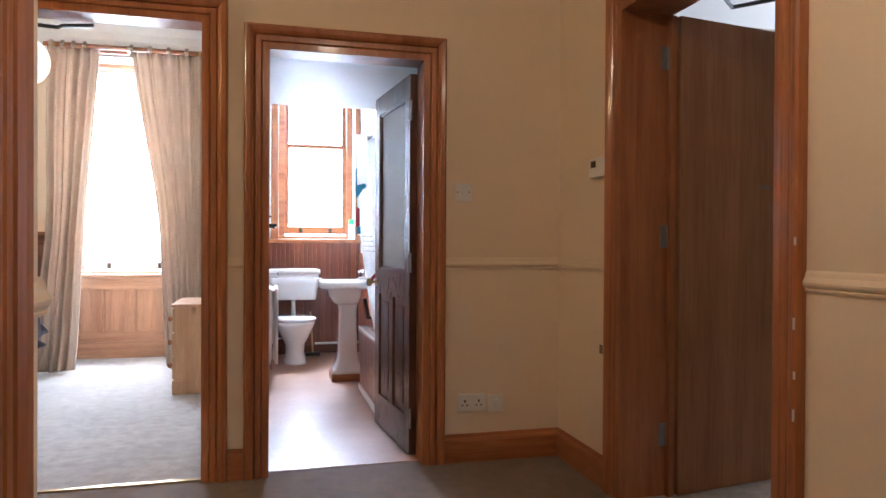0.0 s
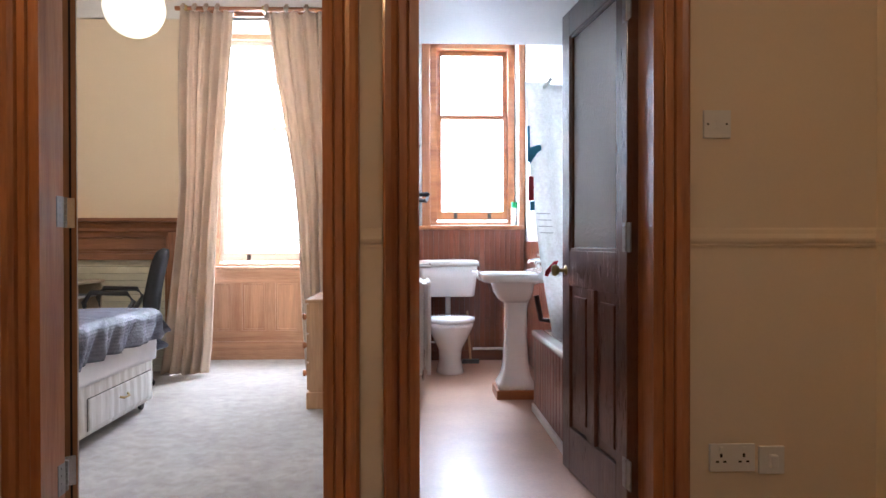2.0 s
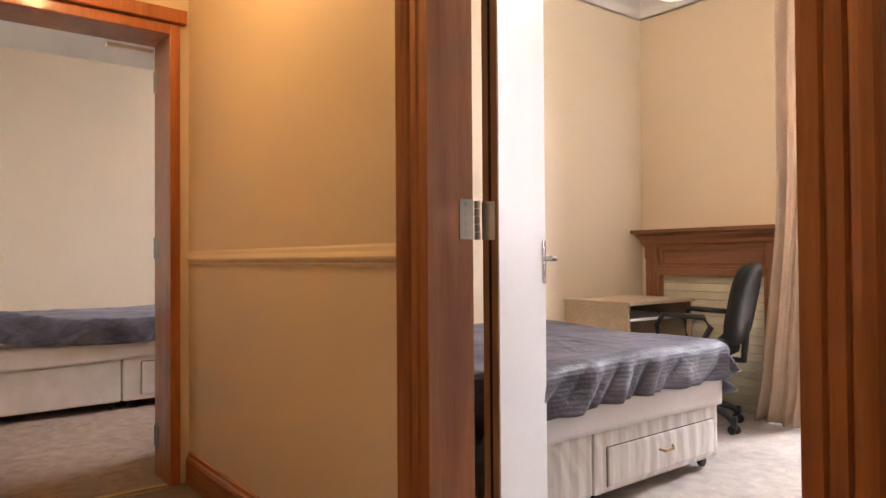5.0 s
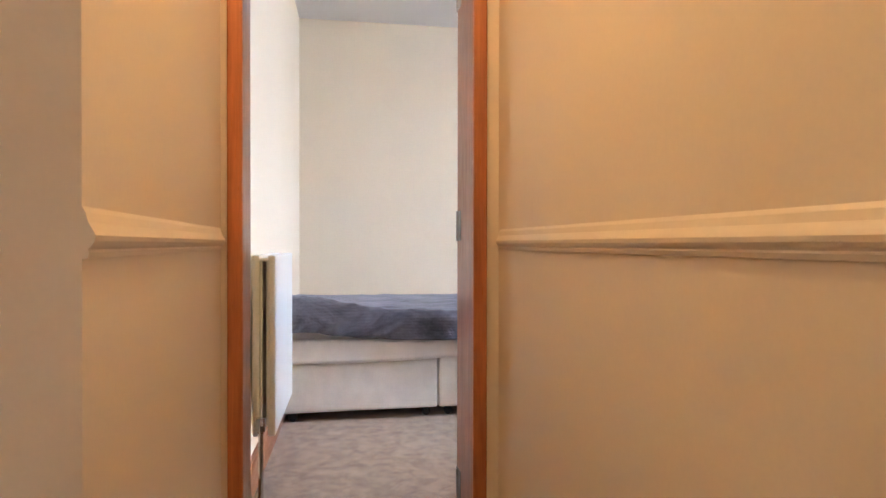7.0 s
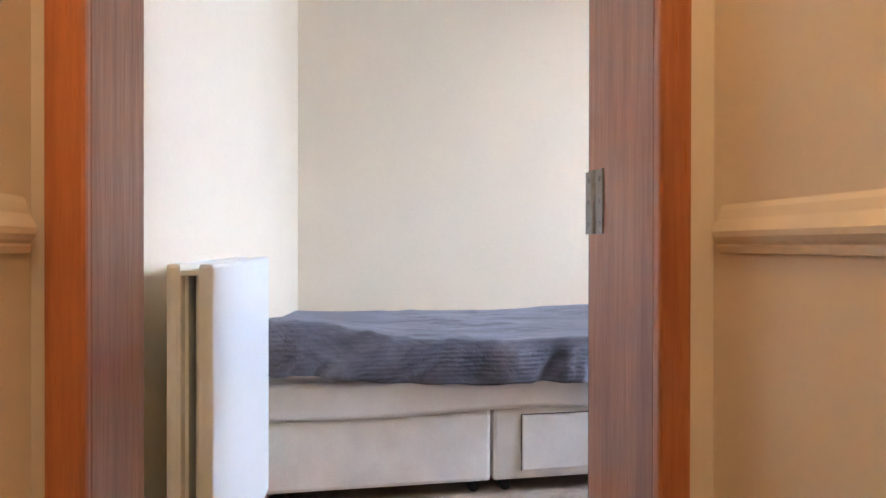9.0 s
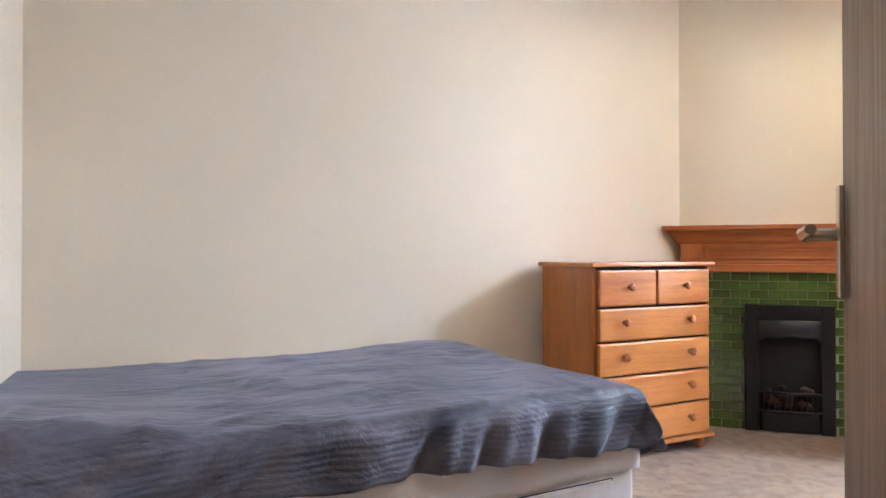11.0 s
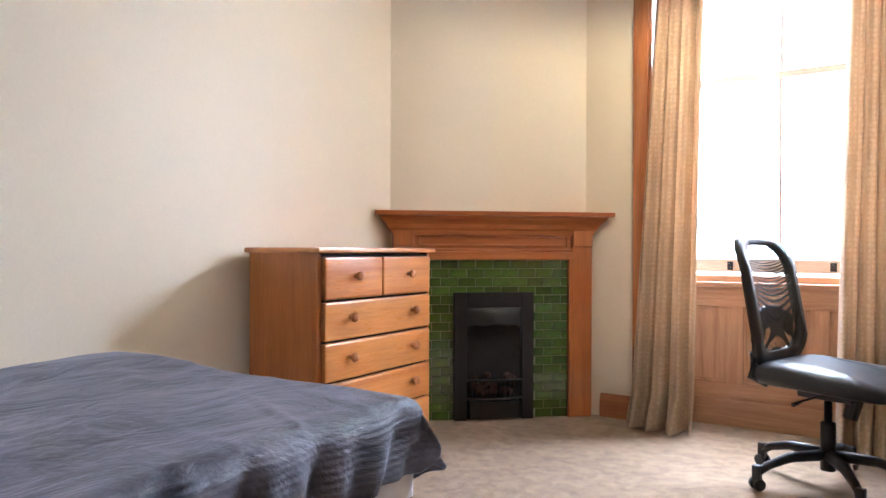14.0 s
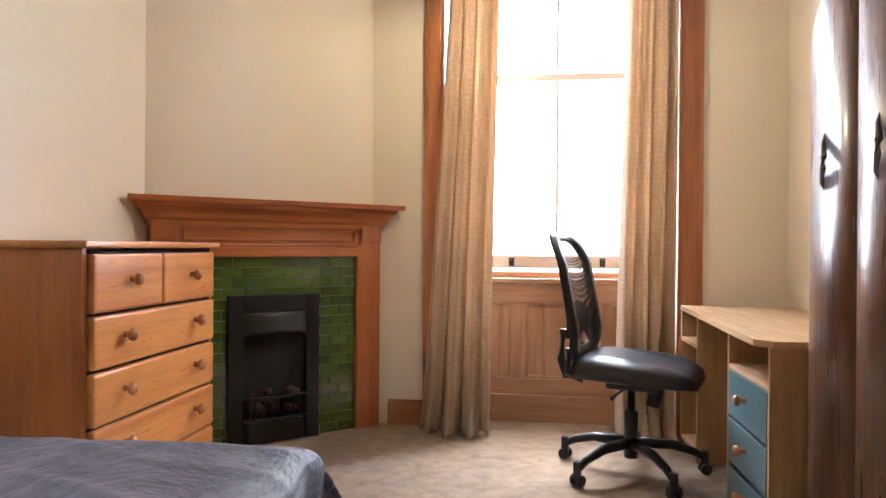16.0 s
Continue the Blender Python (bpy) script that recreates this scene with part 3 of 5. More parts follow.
bm = bmesh.new()
for p, q, o in (((-2.82, 2.99, 0), (-1.15, 2.99, 0), (0, -1, 0)), ((-0.062, 2.99, 0), (0.006, 2.99, 0), (0, -1, 0)), ((0.973, 2.99, 0), (1.59, 2.99, 0), (0, -1, 0)), ((-2.82, 2.165, 0), (-1.66, 2.165, 0), (0, 1, 0)), ((-1.66, 1.03, 0), (-0.28, 1.03, 0), (0, 1, 0))):
    moulding(bm, SKIRT, p, q, o)
setting("baseboard", bm, TRIM_X, "stained pine skirting board")
bm = bmesh.new()
for p, q, o in (((1.59, 2.99, 0), (1.59, 2.446, 0), (-1, 0, 0)), ((1.59, 1.305, 0), (1.59, -3, 0), (-1, 0, 0)), ((-0.28, 1.03, 0), (-0.28, 0.897, 0), (1, 0, 0)), ((FX0, 2.4, 0), (FX0, 5.7, 0), (1, 0, 0)), ((-2.87, 3.14, 0), (-2.87, FAC, 0), (-1, 0, 0)), ((-2.75, 3.13, 0), (-2.75, 6.22, 0), (1, 0, 0))):
    moulding(bm, SKIRT, p, q, o)
setting("baseboard_across", bm, TRIM_Y, "stained pine skirting board")
bm = bmesh.new()
for p, q, o in (((-4.99, FAC, 0), (-4.79, FAC, 0), (0, -1, 0)), ((-3.30, FAC, 0), (-2.87, FAC, 0), (0, -1, 0)), ((-3.06, 2.151, 0), (FX0, 2.313, 0), (0, 1, 0)), ((-2.75, 6.22, 0), (-1.72, 6.22, 0), (0, -1, 0))):
    moulding(bm, SKIRT, p, q, o)
setting("baseboard_bedroom", bm, TRIM_X, "orange stained pine skirting board")

# ---- doors ----


def door_frame(name, plane, face, sign, back, a, b, top, label):
    bm = architrave(bmesh.new(), plane, face, sign, a, b, top)
    root = setting(name, bm, TRIM, label)
    bm = lining(bmesh.new(), plane, min(face, back), max(face, back), a, b, top)
    part("door_lining", bm, TRIM, root)
    return root


f1 = door_frame("door_1", "y", 2.99, -1, 3.117, *D1, "moulded stained pine door surround")
fb = door_frame("door_2", "y", 2.99, -1, 3.125, *DB, "moulded stained pine door surround")
f3 = door_frame("door_3", "x", 1.59, -1, 1.825, *D3, "moulded stained pine door surround with chipped edges")
fw = door_frame("door_4", "x", -0.28, 1, -0.42, -0.02, 0.783, 2.0, "moulded stained pine door surround")
part("closed_leaf", B(-0.39, -0.016, 0.005, -0.35, 0.779, 1.995, 0.002), FLUSH, fw)
bm = bmesh.new()
for ya, yb, za, zb in ((D2[0] - 0.044, D2[0], 0, D2[2] + 0.044), (D2[1], D2[1] + 0.044, 0, D2[2] + 0.044), (D2[0], D2[1], D2[2], D2[2] + 0.044)):
    box(bm, -2.842, ya, za, -2.822, yb, zb, 0.005)
box(bm, -2.842, 2.17, 1.985 + 0.05, -2.80, 2.975, 1.985 + 0.11, 0.006)
f2 = setting("door_5", bm, MANTEL_Z, "narrow stained pine door surround with a heavy head")
part("door_lining", lining(bmesh.new(), "x", -3.06, -2.84, *D2), TRIM, f2)
part("door_stop", B(1.80, 2.303, 0.0, 1.828, 2.329, 2.09, 0.002), TRIM, f3)
part("closer_arm", tube(bmesh.new(), [(-0.98, 3.10, 2.07), (-0.80, 3.10, 2.06), (-0.79, 3.12, 2.075), (-0.66, 3.13, 2.09)], 0.009, 6), IRON, f1, "dark metal door closer arm")
part("closer_bracket", B(-3.10, 2.70, 1.955, -3.05, 2.90, 1.972, 0.002), PLASTIC, f2, "white door closer bracket")
for k, (x0, y0, z0) in enumerate(((1.552, 1.310, 1.10), (1.552, 1.312, 0.86), (1.552, 1.309, 0.72), (1.552, 1.311, 0.60))):
    part("paint_chip", B(x0, y0 - 0.005, z0, x0 + 0.002, y0 + 0.003, z0 + 0.022 + 0.012 * (k % 2), 0.0005), GLOSS, f3)


def flush_leaf(name, m, width, height, face, label, handle_z=1.0, back=None, way=-1):
    """A flush door leaf; x runs from the hinge to the free edge."""
    root = thing(name, m, label, "door")
    part("leaf", B(0.004, -0.02, 0.008, width, 0.02, height, 0.003), face, root)
    if back:
        part("painted_face", B(0.006, -0.0235, 0.010, width - 0.002, -0.0202, height - 0.002), back, root, "white gloss painted face")
    part("edge", B(width - 0.001, -0.018, 0.01, width + 0.001, 0.018, height - 0.002), TRIM, root)
    for side in (1, -1):
        lever_handle(root, width - 0.055, handle_z, side, 0.024, way)
    return root


d1leaf = flush_leaf("bedroom_door", pose(-1.047, 3.183, 0, 0, 0, 123.5), 0.70, 2.08, FLUSH, "open flush door, white inside, with a chrome lever", 0.985, GLOSS)
# Black strip painted in for the shade of the groove.
part("groove", B(0.0028, -0.004, 0.01, 0.0045, 0.003, 2.07), SOOT_AND_SHADE, d1leaf)
ang2 = math.degrees(math.atan2(3.47 - 2.93, -3.47 + 3.07))
flush_leaf("bedroom_door", pose(-3.075, 2.925, 0, 0, 0, ang2), 0.675, 1.965, FLUSH_GREY, "open grey-brown flush door with a chrome lever", 1.07)
d3 = flush_leaf("flush_door", pose(1.835, 2.315, 0, 0, 0, 8.5), 0.80, 2.09, FLUSH, "open brown flush door, scuffed, hung on steel hinges", 1.0)
part("repair_patch", B(0.47, -0.0225, 1.36, 0.54, -0.020, 1.375), FLUSH_GREY, d3)

for z in (0.22, 1.085, 1.86):
    bm = B(-1.036, 3.072, z - 0.05, -1.033, 3.116, z + 0.05)
    for k in range(5):
        tube(bm, [(-1.042, 3.137, z - 0.05 + 0.02 * k), (-1.042, 3.137, z - 0.0315 + 0.02 * k)], 0.008, 10)
    for zz in (-0.036, -0.012, 0.012, 0.036):
        box(bm, -1.034, 3.090, z + zz - 0.004, -1.032, 3.098, z + zz + 0.004)
    part("hinge", bm, STEEL, f1, "steel butt hinge")
    bm = B(0.0015, -0.014, z - 0.05, 0.0045, 0.021, z + 0.05)
    for zz in (-0.036, 0.0, 0.036):
        box(bm, 0.0008, -0.004, z + zz - 0.004, 0.0035, 0.004, z + zz + 0.004)
    part("hinge_plate", bm, CHROME, d1leaf, "steel hinge plate")
    hinge(f2, -3.035, 2.9045, z - 0.04, 0)
    hinge(f3, 1.800, 2.3295, z + 0.05, 0)

# panelled bathroom door with obscured glass
bd = thing("panelled_door", pose(0.842, 3.13, 0, 0, 0, 95.7), "open dark brown panelled door with obscured glass", "door")
W, HT = 0.70, 1.97
bm = bmesh.new()
for x0, x1, z0, z1 in ((0, 0.095, 0.01, HT), (W - 0.095, W, 0.01, HT), (0.095, W - 0.095, HT - 0.11, HT), (0.095, W - 0.095, 0.80, 0.95), (0.095, W - 0.095, 0.01, 0.20), (W / 2 - 0.04, W / 2 + 0.04, 0.20, 0.80)):
    box(bm, x0, -0.021, z0, x1, 0.021, z1, 0.003)
part("door_rails", bm, MAHOGANY, bd)
for x0, x1 in ((0.095, W / 2 - 0.04), (W / 2 + 0.04, W - 0.095)):
    bm = B(x0 + 0.002, -0.008, 0.202, x1 - 0.002, 0.008, 0.798)
    box(bm, x0 + 0.035, -0.014, 0.24, x1 - 0.035, 0.014, 0.76, 0.006)
    part("panel", bm, MAHOGANY, bd)
pane = part("pane", B(0.096, -0.003, 0.951, W - 0.096, 0.003, HT - 0.111), FROST, bd, "obscured rippled glass")
pane.visible_shadow = False
bm = bmesh.new()
for x0, x1, z0, z1 in ((0.095, 0.108, 0.95, HT - 0.11), (W - 0.108, W - 0.095, 0.95, HT - 0.11), (0.108, W - 0.108, 0.95, 0.963), (0.108, W - 0.108, HT - 0.123, HT - 0.11)):
    box(bm, x0, -0.016, z0, x1, 0.016, z1, 0.003)
part("glazing_bead", bm, MAHOGANY, bd)
for side in (1, -1):
    bm = lathe(bmesh.new(), [(0.022, 0), (0.022, 0.004), (0.008, 0.008), (0.008, 0.03), (0.02, 0.036), (0.026, 0.048), (0.022, 0.060), (0.006, 0.064)], pose(W - 0.05, side * 0.021, 0.865, -90 * side, 0, 0))
    part("door_knob", bm, BRASS, bd, "dark brass door knob", True)
for z in (0.2, 1.0, 1.78):
    hinge(bd, 0.0, 0.021, z)

# ---- windows ----


def sash_window(name, x0, x1, y, z0, z1, meet, bar, material, label):
    """Two sliding sashes in a box frame, with glass and two lifts."""
    root = setting(name, bmesh.new(), material, label)
    bm = bmesh.new()
    for a, b, c, d in ((x0 - 0.06, x0, z0 - 0.03, z1 + 0.05), (x1, x1 + 0.06, z0 - 0.03, z1 + 0.05), (x0 - 0.06, x1 + 0.06, z1, z1 + 0.05)):
        box(bm, a, y - 0.03, c, b, y + 0.10, d, 0.004)
    box(bm, x0 - 0.08, y - 0.06, z0 - 0.055, x1 + 0.08, y + 0.12, z0 - 0.02, 0.006)
    part("window_frame", bm, material, root)
    for nm, ya, za, zb, low in (("lower_sash", y, z0, meet + 0.02, 0.075), ("upper_sash", y + 0.05, meet - 0.02, z1, 0.04)):
        bm = bmesh.new()
        for a, b, c, d in ((x0, x0 + 0.04, za, zb), (x1 - 0.04, x1, za, zb), (x0 + 0.04, x1 - 0.04, za, za + low), (x0 + 0.04, x1 - 0.04, zb - 0.04, zb)):
            box(bm, a, ya, c, b, ya + 0.04, d, 0.003)
        if bar:
            box(bm, (x0 + x1) / 2 - 0.009, ya + 0.004, za + low, (x0 + x1) / 2 + 0.009, ya + 0.036, zb - 0.04, 0.003)
        # Barred sashes take the pine whose colour holds the window's glare.
        s = part(nm, bm, SASH_GLARE if bar else material, root)
        g = part("pane", B(x0 + 0.038, ya + 0.018, za + 0.03, x1 - 0.038, ya + 0.022, zb - 0.035), GLASS, s)
        g.visible_shadow = False
    for fx in (0.26, 0.74):
        x = x0 + (x1 - x0) * fx
        bm = B(x - 0.016, y - 0.004, z0 + 0.012, x + 0.016, y, z0 + 0.06, 0.001)
        tube(bm, [(x, y - 0.004, z0 + 0.03), (x, y - 0.03, z0 + 0.028), (x, y - 0.034, z0 + 0.05)], 0.007, 8)
        part("sash_lift", bm, IRON, root, "dark metal sash lift")
    return root


sash_window("window_1", -4.60, -3.50, 6.93, 0.875, 2.78, 2.0, True, APRON_X, "tall stripped pine sash window")
sash_window("window_2", -1.62, -0.66, 6.93, 0.83, 2.78, 2.0, True, APRON_X, "tall stripped pine sash window")
sash_window("window_3", 0.29, 0.91, 6.82, 1.19, 2.68, 2.09, False, TRIM_X, "stained pine sash window over dark boarding")


bm = lathe(bmesh.new(), [(0.040, 0.0), (0.052, 0.0), (0.054, 0.008), (0.050, 0.012), (0.042, 0.010)], pose(0.506, 6.872, 2.555, 90, 0, 0), 28)
for k in range(4):
    c, q = math.cos(math.pi * k / 4) * 0.042, math.sin(math.pi * k / 4) * 0.042
    tube(bm, [(0.506 - c, 6.868, 2.555 - q), (0.506 + c, 6.868, 2.555 + q)], 0.003, 6)
part("window_vent", bm, PLASTIC, bpy.data.objects["window_3"], "round pale plastic vent in the upper pane")


def apron(name, x0, x1, y, z1, count, depth):
    """Panelled boarding below a window, with a sill board and a skirting."""
    root = setting(name, B(x0, y + 0.012, 0, x1, y + 0.03, z1), APRON, "stripped pine panelled window apron")
    w = (x1 - x0) / count
    bm = bmesh.new()
    for i in range(count + 1):
        c = x0 + i * w
        box(bm, max(x0, c - 0.045), y - 0.01, 0.16, min(x1, c + 0.045), y + 0.012, z1, 0.003)
    part("stile", bm, APRON, root)
    part("rail", B(x0, y - 0.011, z1 - 0.11, x1, y + 0.012, z1, 0.003), APRON_X, root)
    part("rail", B(x0, y - 0.011, 0.15, x1, y + 0.012, 0.245, 0.003), APRON_X, root)
    for i in range(count):
        a, b = x0 + i * w + 0.045, x0 + (i + 1) * w - 0.045
        bm = bmesh.new()
        for p0, p1, q0, q1 in ((a, a + 0.016, 0.245, z1 - 0.11), (b - 0.016, b, 0.245, z1 - 0.11), (a, b, 0.245, 0.261), (a, b, z1 - 0.126, z1 - 0.11)):
            box(bm, p0, y - 0.002, q0, p1, y + 0.012, q1, 0.004)
        part("panel_mould", bm, APRON, root)
        part("panel", B(a + 0.016, y + 0.008, 0.261, b - 0.016, y + 0.013, z1 - 0.126, 0.002), APRON, root)
    part("skirting", B(x0, y - 0.03, 0, x1, y + 0.012, 0.155, 0.006), APRON_X, root, "darker scuffed skirting")
    part("sill_board", B(x0 - 0.0, y - 0.03, z1, x1, y + depth, z1 + 0.03, 0.006), APRON_X, root)
    return root


apron("window_apron", -4.69, -3.42, 6.82, 0.79, 3, 0.12)
apron("window_apron", -1.70, -0.58, 6.72, 0.76, 4, 0.22)
bm = bmesh.new()
for a, b in ((-4.79, -4.68), (-3.43, -3.30)):
    box(bm, a, FAC - 0.028, 0, b, FAC - 0.001, 2.72, 0.006)
    box(bm, a + 0.02, FAC - 0.036, 0, b - 0.02, FAC - 0.026, 2.72, 0.004)
box(bm, -4.79, FAC - 0.03, 2.72, -3.30, FAC - 0.001, 2.84, 0.005)
setting("window_casing", bm, CASING, "knotty orange pine window casing")
for nm, x0, x1, y0, zt in (("reveal", -4.69, -4.682, FAC, 2.72), ("reveal", -3.428, -3.42, FAC, 2.72), ("reveal", -1.70, -1.692, 6.23, 2.82), ("reveal", -0.588, -0.58, 6.23, 2.82)):
    setting(nm, B(x0, y0, 0, x1, 6.93, zt), WHITE, "white painted window reveal")
bm = bmesh.new()
for a, b in ((0.155, 0.225), (0.975, 1.03)):
    box(bm, a, 6.578, 1.12, b, 6.598, 2.80, 0.004)
box(bm, 0.155, 6.578, 2.74, 1.03, 6.598, 2.80, 0.004)
box(bm, 0.13, 6.555, 1.10, 1.03, 6.86, 1.135, 0.005)
setting("window_surround", bm, TRIM, "stained pine surround and sill of the bathroom window")

# ---- bedroom things ----


def blanket(parent, x0, x1, y0, y1, top, drops, seed, wander=0.0, head=0.0):
    """A throw lying over a mattress; drops: how far it hangs at x0, x1, y0, y1."""
    r = 0.05

    def roll(s, w):
        if s < 0:
            o, e, sg = -s, 0.0, -1
        elif s > w:
            o, e, sg = s - w, w, 1
        else:
            return s, 0.0, 0, 0.0
        a = min(o / r, math.pi / 2)
        return e + sg * r * math.sin(a), r * (1 - math.cos(a)) + max(0, o - r * math.pi / 2), sg, o

    wx, wy = x1 - x0, y1 - y0
    X0, X1, Y0, Y1 = drops

    def f(u, v):
        sx, sy = -X0 + u * (wx + X0 + X1), -Y0 + v * (wy + Y0 + Y1)
        if X1:
            sx += max(0, sx - wx) / X1 * wander * math.sin(sy * 2.2 + seed)
        ex, ey = max(0.0, sx - wx), max(0.0, sy - wy)
        if ex and ey:
            cut = 0.55 * min(ex, ey)
            sx, sy = sx - cut * ex / (ex + ey), sy - cut * ey / (ex + ey)
        px, dx, gx, ox = roll(sx, wx)
        py, dy, gy, oy = roll(sy, wy)
        n1 = noise.noise(Vector((sx * 1.6 + seed, sy * 1.6, 0.3)))
        n2 = noise.noise(Vector((sx * 5 + sy * 3, sy * 6 - sx * 2, seed)))
        n3 = noise.noise(Vector((sx * 2.2 + sy * 5.5, sy * 2.0 - sx * 1.2, seed + 7)))
        crease = (1 - min(1.0, abs(n3) * 5)) * max(0.0, noise.noise(Vector((sx * 2, sy * 2, seed + 3))) + 0.35)
        hang = max(dx, dy)
        z = top - hang - 0.05 * min(dx, dy)
        flat = max(0.0, 1 - hang * 12)
        z += flat * (0.016 * n1 + 0.003 * n2 + 0.008 * crease + 0.02 * math.exp(-((sy - wy + 0.1) ** 2 + (sx - 0.2) ** 2) / 0.12))
        z += head * math.exp(-(sy / 0.38) ** 2 - ((sx - wx) / 0.75) ** 2 * (1 if sx < wx else 0))
        px += 0.5 * head * math.exp(-(sy / 0.3) ** 2) * min(1.0, max(0.0, sx - wx) * 9)
        fold = min(1.0, hang * 7)
        slant = sy + 0.9 * hang
        px += gx * fold * (0.020 * math.sin(slant * 23 + 8 * n1) + 0.012 * math.sin(slant * 51 + 12 * n1) + 0.022 * n2 + 0.014)
        py += gy * fold * (0.020 * math.sin((sx + 0.5 * hang) * 27 + 7 * n1) + 0.022 * n2 + 0.014)
        return Vector((x0 + px, y0 + py, z))

    ob = part("throw", sheet(bmesh.new(), f, 150, 190), BLANKET, parent, "grey-blue crushed plush throw", True)
    return thick(ob, 0.008)


def mattress(bm, x0, x1, y0, y1, z0, z1):
    return box(bm, x0, y0, z0, x1, y1, z1, 0.04)


def divan(name, m, w, length, split, cloth_mat, base_top, top, drawers, label, drops, seed, head=0.0):
    """A divan bed; x1 (x = 0) is its open side, y = 0 its head. The base is in two halves on castors."""
    root = thing(name, m, label, "bed")
    for a, b in ((0.0, split - 0.004), (split + 0.004, length)):
        part("divan_base", B(-w, a, 0.055, 0, b, base_top, 0.016), cloth_mat, root)
        for x in (-w + 0.08, -0.05):
            for y in (a + 0.06, b - 0.06):
                bm = lathe(bmesh.new(), [(0.004, -0.012), (0.024, -0.010), (0.026, 0.0), (0.024, 0.010), (0.004, 0.012)], pose(x, y, 0.028, 0, 90, 0), 12)
                box(bm, x - 0.012, y - 0.012, 0.03, x + 0.012, y + 0.012, 0.06)
                part("castor", bm, IRON, root)
    for a, b, za, zb in drawers:
        d = part("drawer", B(-0.01, a, za, 0.010, b, zb, 0.008), cloth_mat, root)
        bm = bmesh.new()
        ym = (a + b) / 2
        tube(bm, [(0.010, ym - 0.05, za + (zb - za) * 0.6), (0.028, ym - 0.03, za + (zb - za) * 0.55), (0.028, ym + 0.03, za + (zb - za) * 0.55), (0.010, ym + 0.05, za + (zb - za) * 0.6)], 0.006, 8)
        part("drawer_handle", bm, BRASS, d, "small brass drawer pull")
        # Black strips stand in for the shade round the drawer.
        bm = bmesh.new()
        for p in ((a - 0.003, a, za, zb), (b, b + 0.003, za, zb), (a, b, zb, zb + 0.003)):
            box(bm, -0.002, p[0], p[2], 0.003, p[1], p[3])
        part("drawer_gap_shade", bm, SOOT_AND_SHADE, root)
    part("mattress", mattress(bmesh.new(), -w + 0.01, -0.005, 0.01, length - 0.01, base_top, top - 0.012), SHEET, root, "mattress under a white sheet")

    def f(u, v):
        y = 0.0 + v * (length + 0.012)
        return Vector((0.012 + 0.008 * noise.noise(Vector((y * 4, u, seed))), y, base_top + 0.10 - u * (0.135 + 0.03 * noise.noise(Vector((y * 1.5, seed, 0))))))
    thick(part("sheet_edge", sheet(bmesh.new(), f, 6, 60), SHEET, root, "white sheet hanging below the throw", True), 0.004)
    blanket(root, -w + 0.03, -0.012, 0.02, length - 0.03, top, drops, seed, 0.02, head)
    return root


divan("double_bed", pose(-4.59, 2.250, 0, 0, 0, 1.2), 1.31, 1.90, 0.87, DIVAN, 0.365, 0.605, [(0.99, 1.80, 0.09, 0.31)], "cream divan bed under a grey plush throw", (0.05, 0.205, 0.0, 0.27), 3.0, 0.085)
divan("double_bed", pose(-1.47, 3.15, 0), 1.25, 1.85, 0.95, TICKING, 0.34, 0.60, [(1.03, 1.80, 0.08, 0.235)], "striped divan bed under a dark grey plush throw", (0.05, 0.22, 0.0, 0.30), 8.0)


def knob(parent, m, mat=None):
    bm = lathe(bmesh.new(), [(0.011, 0.0), (0.009, 0.014), (0.012, 0.02), (0.020, 0.026), (0.021, 0.034), (0.016, 0.041), (0.004, 0.044)], m, 14)
    return part("knob", bm, mat or PINE_KNOB, parent, "turned wooden knob", True)


# chest of drawers: x = 0 is its front, y runs across
ch = thing("chest_of_drawers", pose(-5.49, 4.70, 0), "honey pine chest of drawers with turned knobs", "chest of drawers")
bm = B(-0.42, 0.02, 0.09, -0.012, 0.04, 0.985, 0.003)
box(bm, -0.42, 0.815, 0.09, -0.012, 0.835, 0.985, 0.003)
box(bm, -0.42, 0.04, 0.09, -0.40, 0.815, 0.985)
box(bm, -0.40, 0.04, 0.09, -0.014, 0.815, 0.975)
part("carcass", bm, PINE_SHADED, ch)
part("top", B(-0.435, 0.0, 0.985, 0.016, 0.855, 1.008, 0.008), PINE, ch)
part("plinth", B(-0.425, 0.005, 0.065, 0.012, 0.85, 0.09, 0.008), PINE, ch)
for x in (-0.36, -0.04):
    for y in (0.07, 0.785):
        part("foot", lathe(bmesh.new(), [(0.018, 0), (0.03, 0.015), (0.034, 0.035), (0.026, 0.055), (0.02, 0.066)], pose(x, y, 0), 14), PINE_KNOB, ch, "", True)
rows5 = [(0.10, 0.262), (0.272, 0.434), (0.444, 0.606), (0.616, 0.778)]
for z0, z1 in rows5:
    d = part("drawer", B(-0.016, 0.045, z0, 0.012, 0.81, z1, 0.010), PINE, ch)
    for y in (0.20, 0.655):
        knob(d, pose(0.008, y, (z0 + z1) / 2 + 0.012, 0, 90, 0))
for y0, y1 in ((0.045, 0.423), (0.433, 0.81)):
    d = part("drawer", B(-0.016, y0, 0.788, 0.012, y1, 0.968, 0.010), PINE, ch)
    knob(d, pose(0.008, (y0 + y1) / 2, 0.885, 0, 90, 0))
# Black strips stand in for the shade between the drawers.
bm = bmesh.new()
for z in (0.267, 0.439, 0.611, 0.783, 0.972):
    box(bm, -0.0135, 0.045, z - 0.005, -0.010, 0.81, z + 0.005)
box(bm, -0.0135, 0.423, 0.788, -0.010, 0.433, 0.968)
part("drawer_gap_shade", bm, SOOT_AND_SHADE, ch)


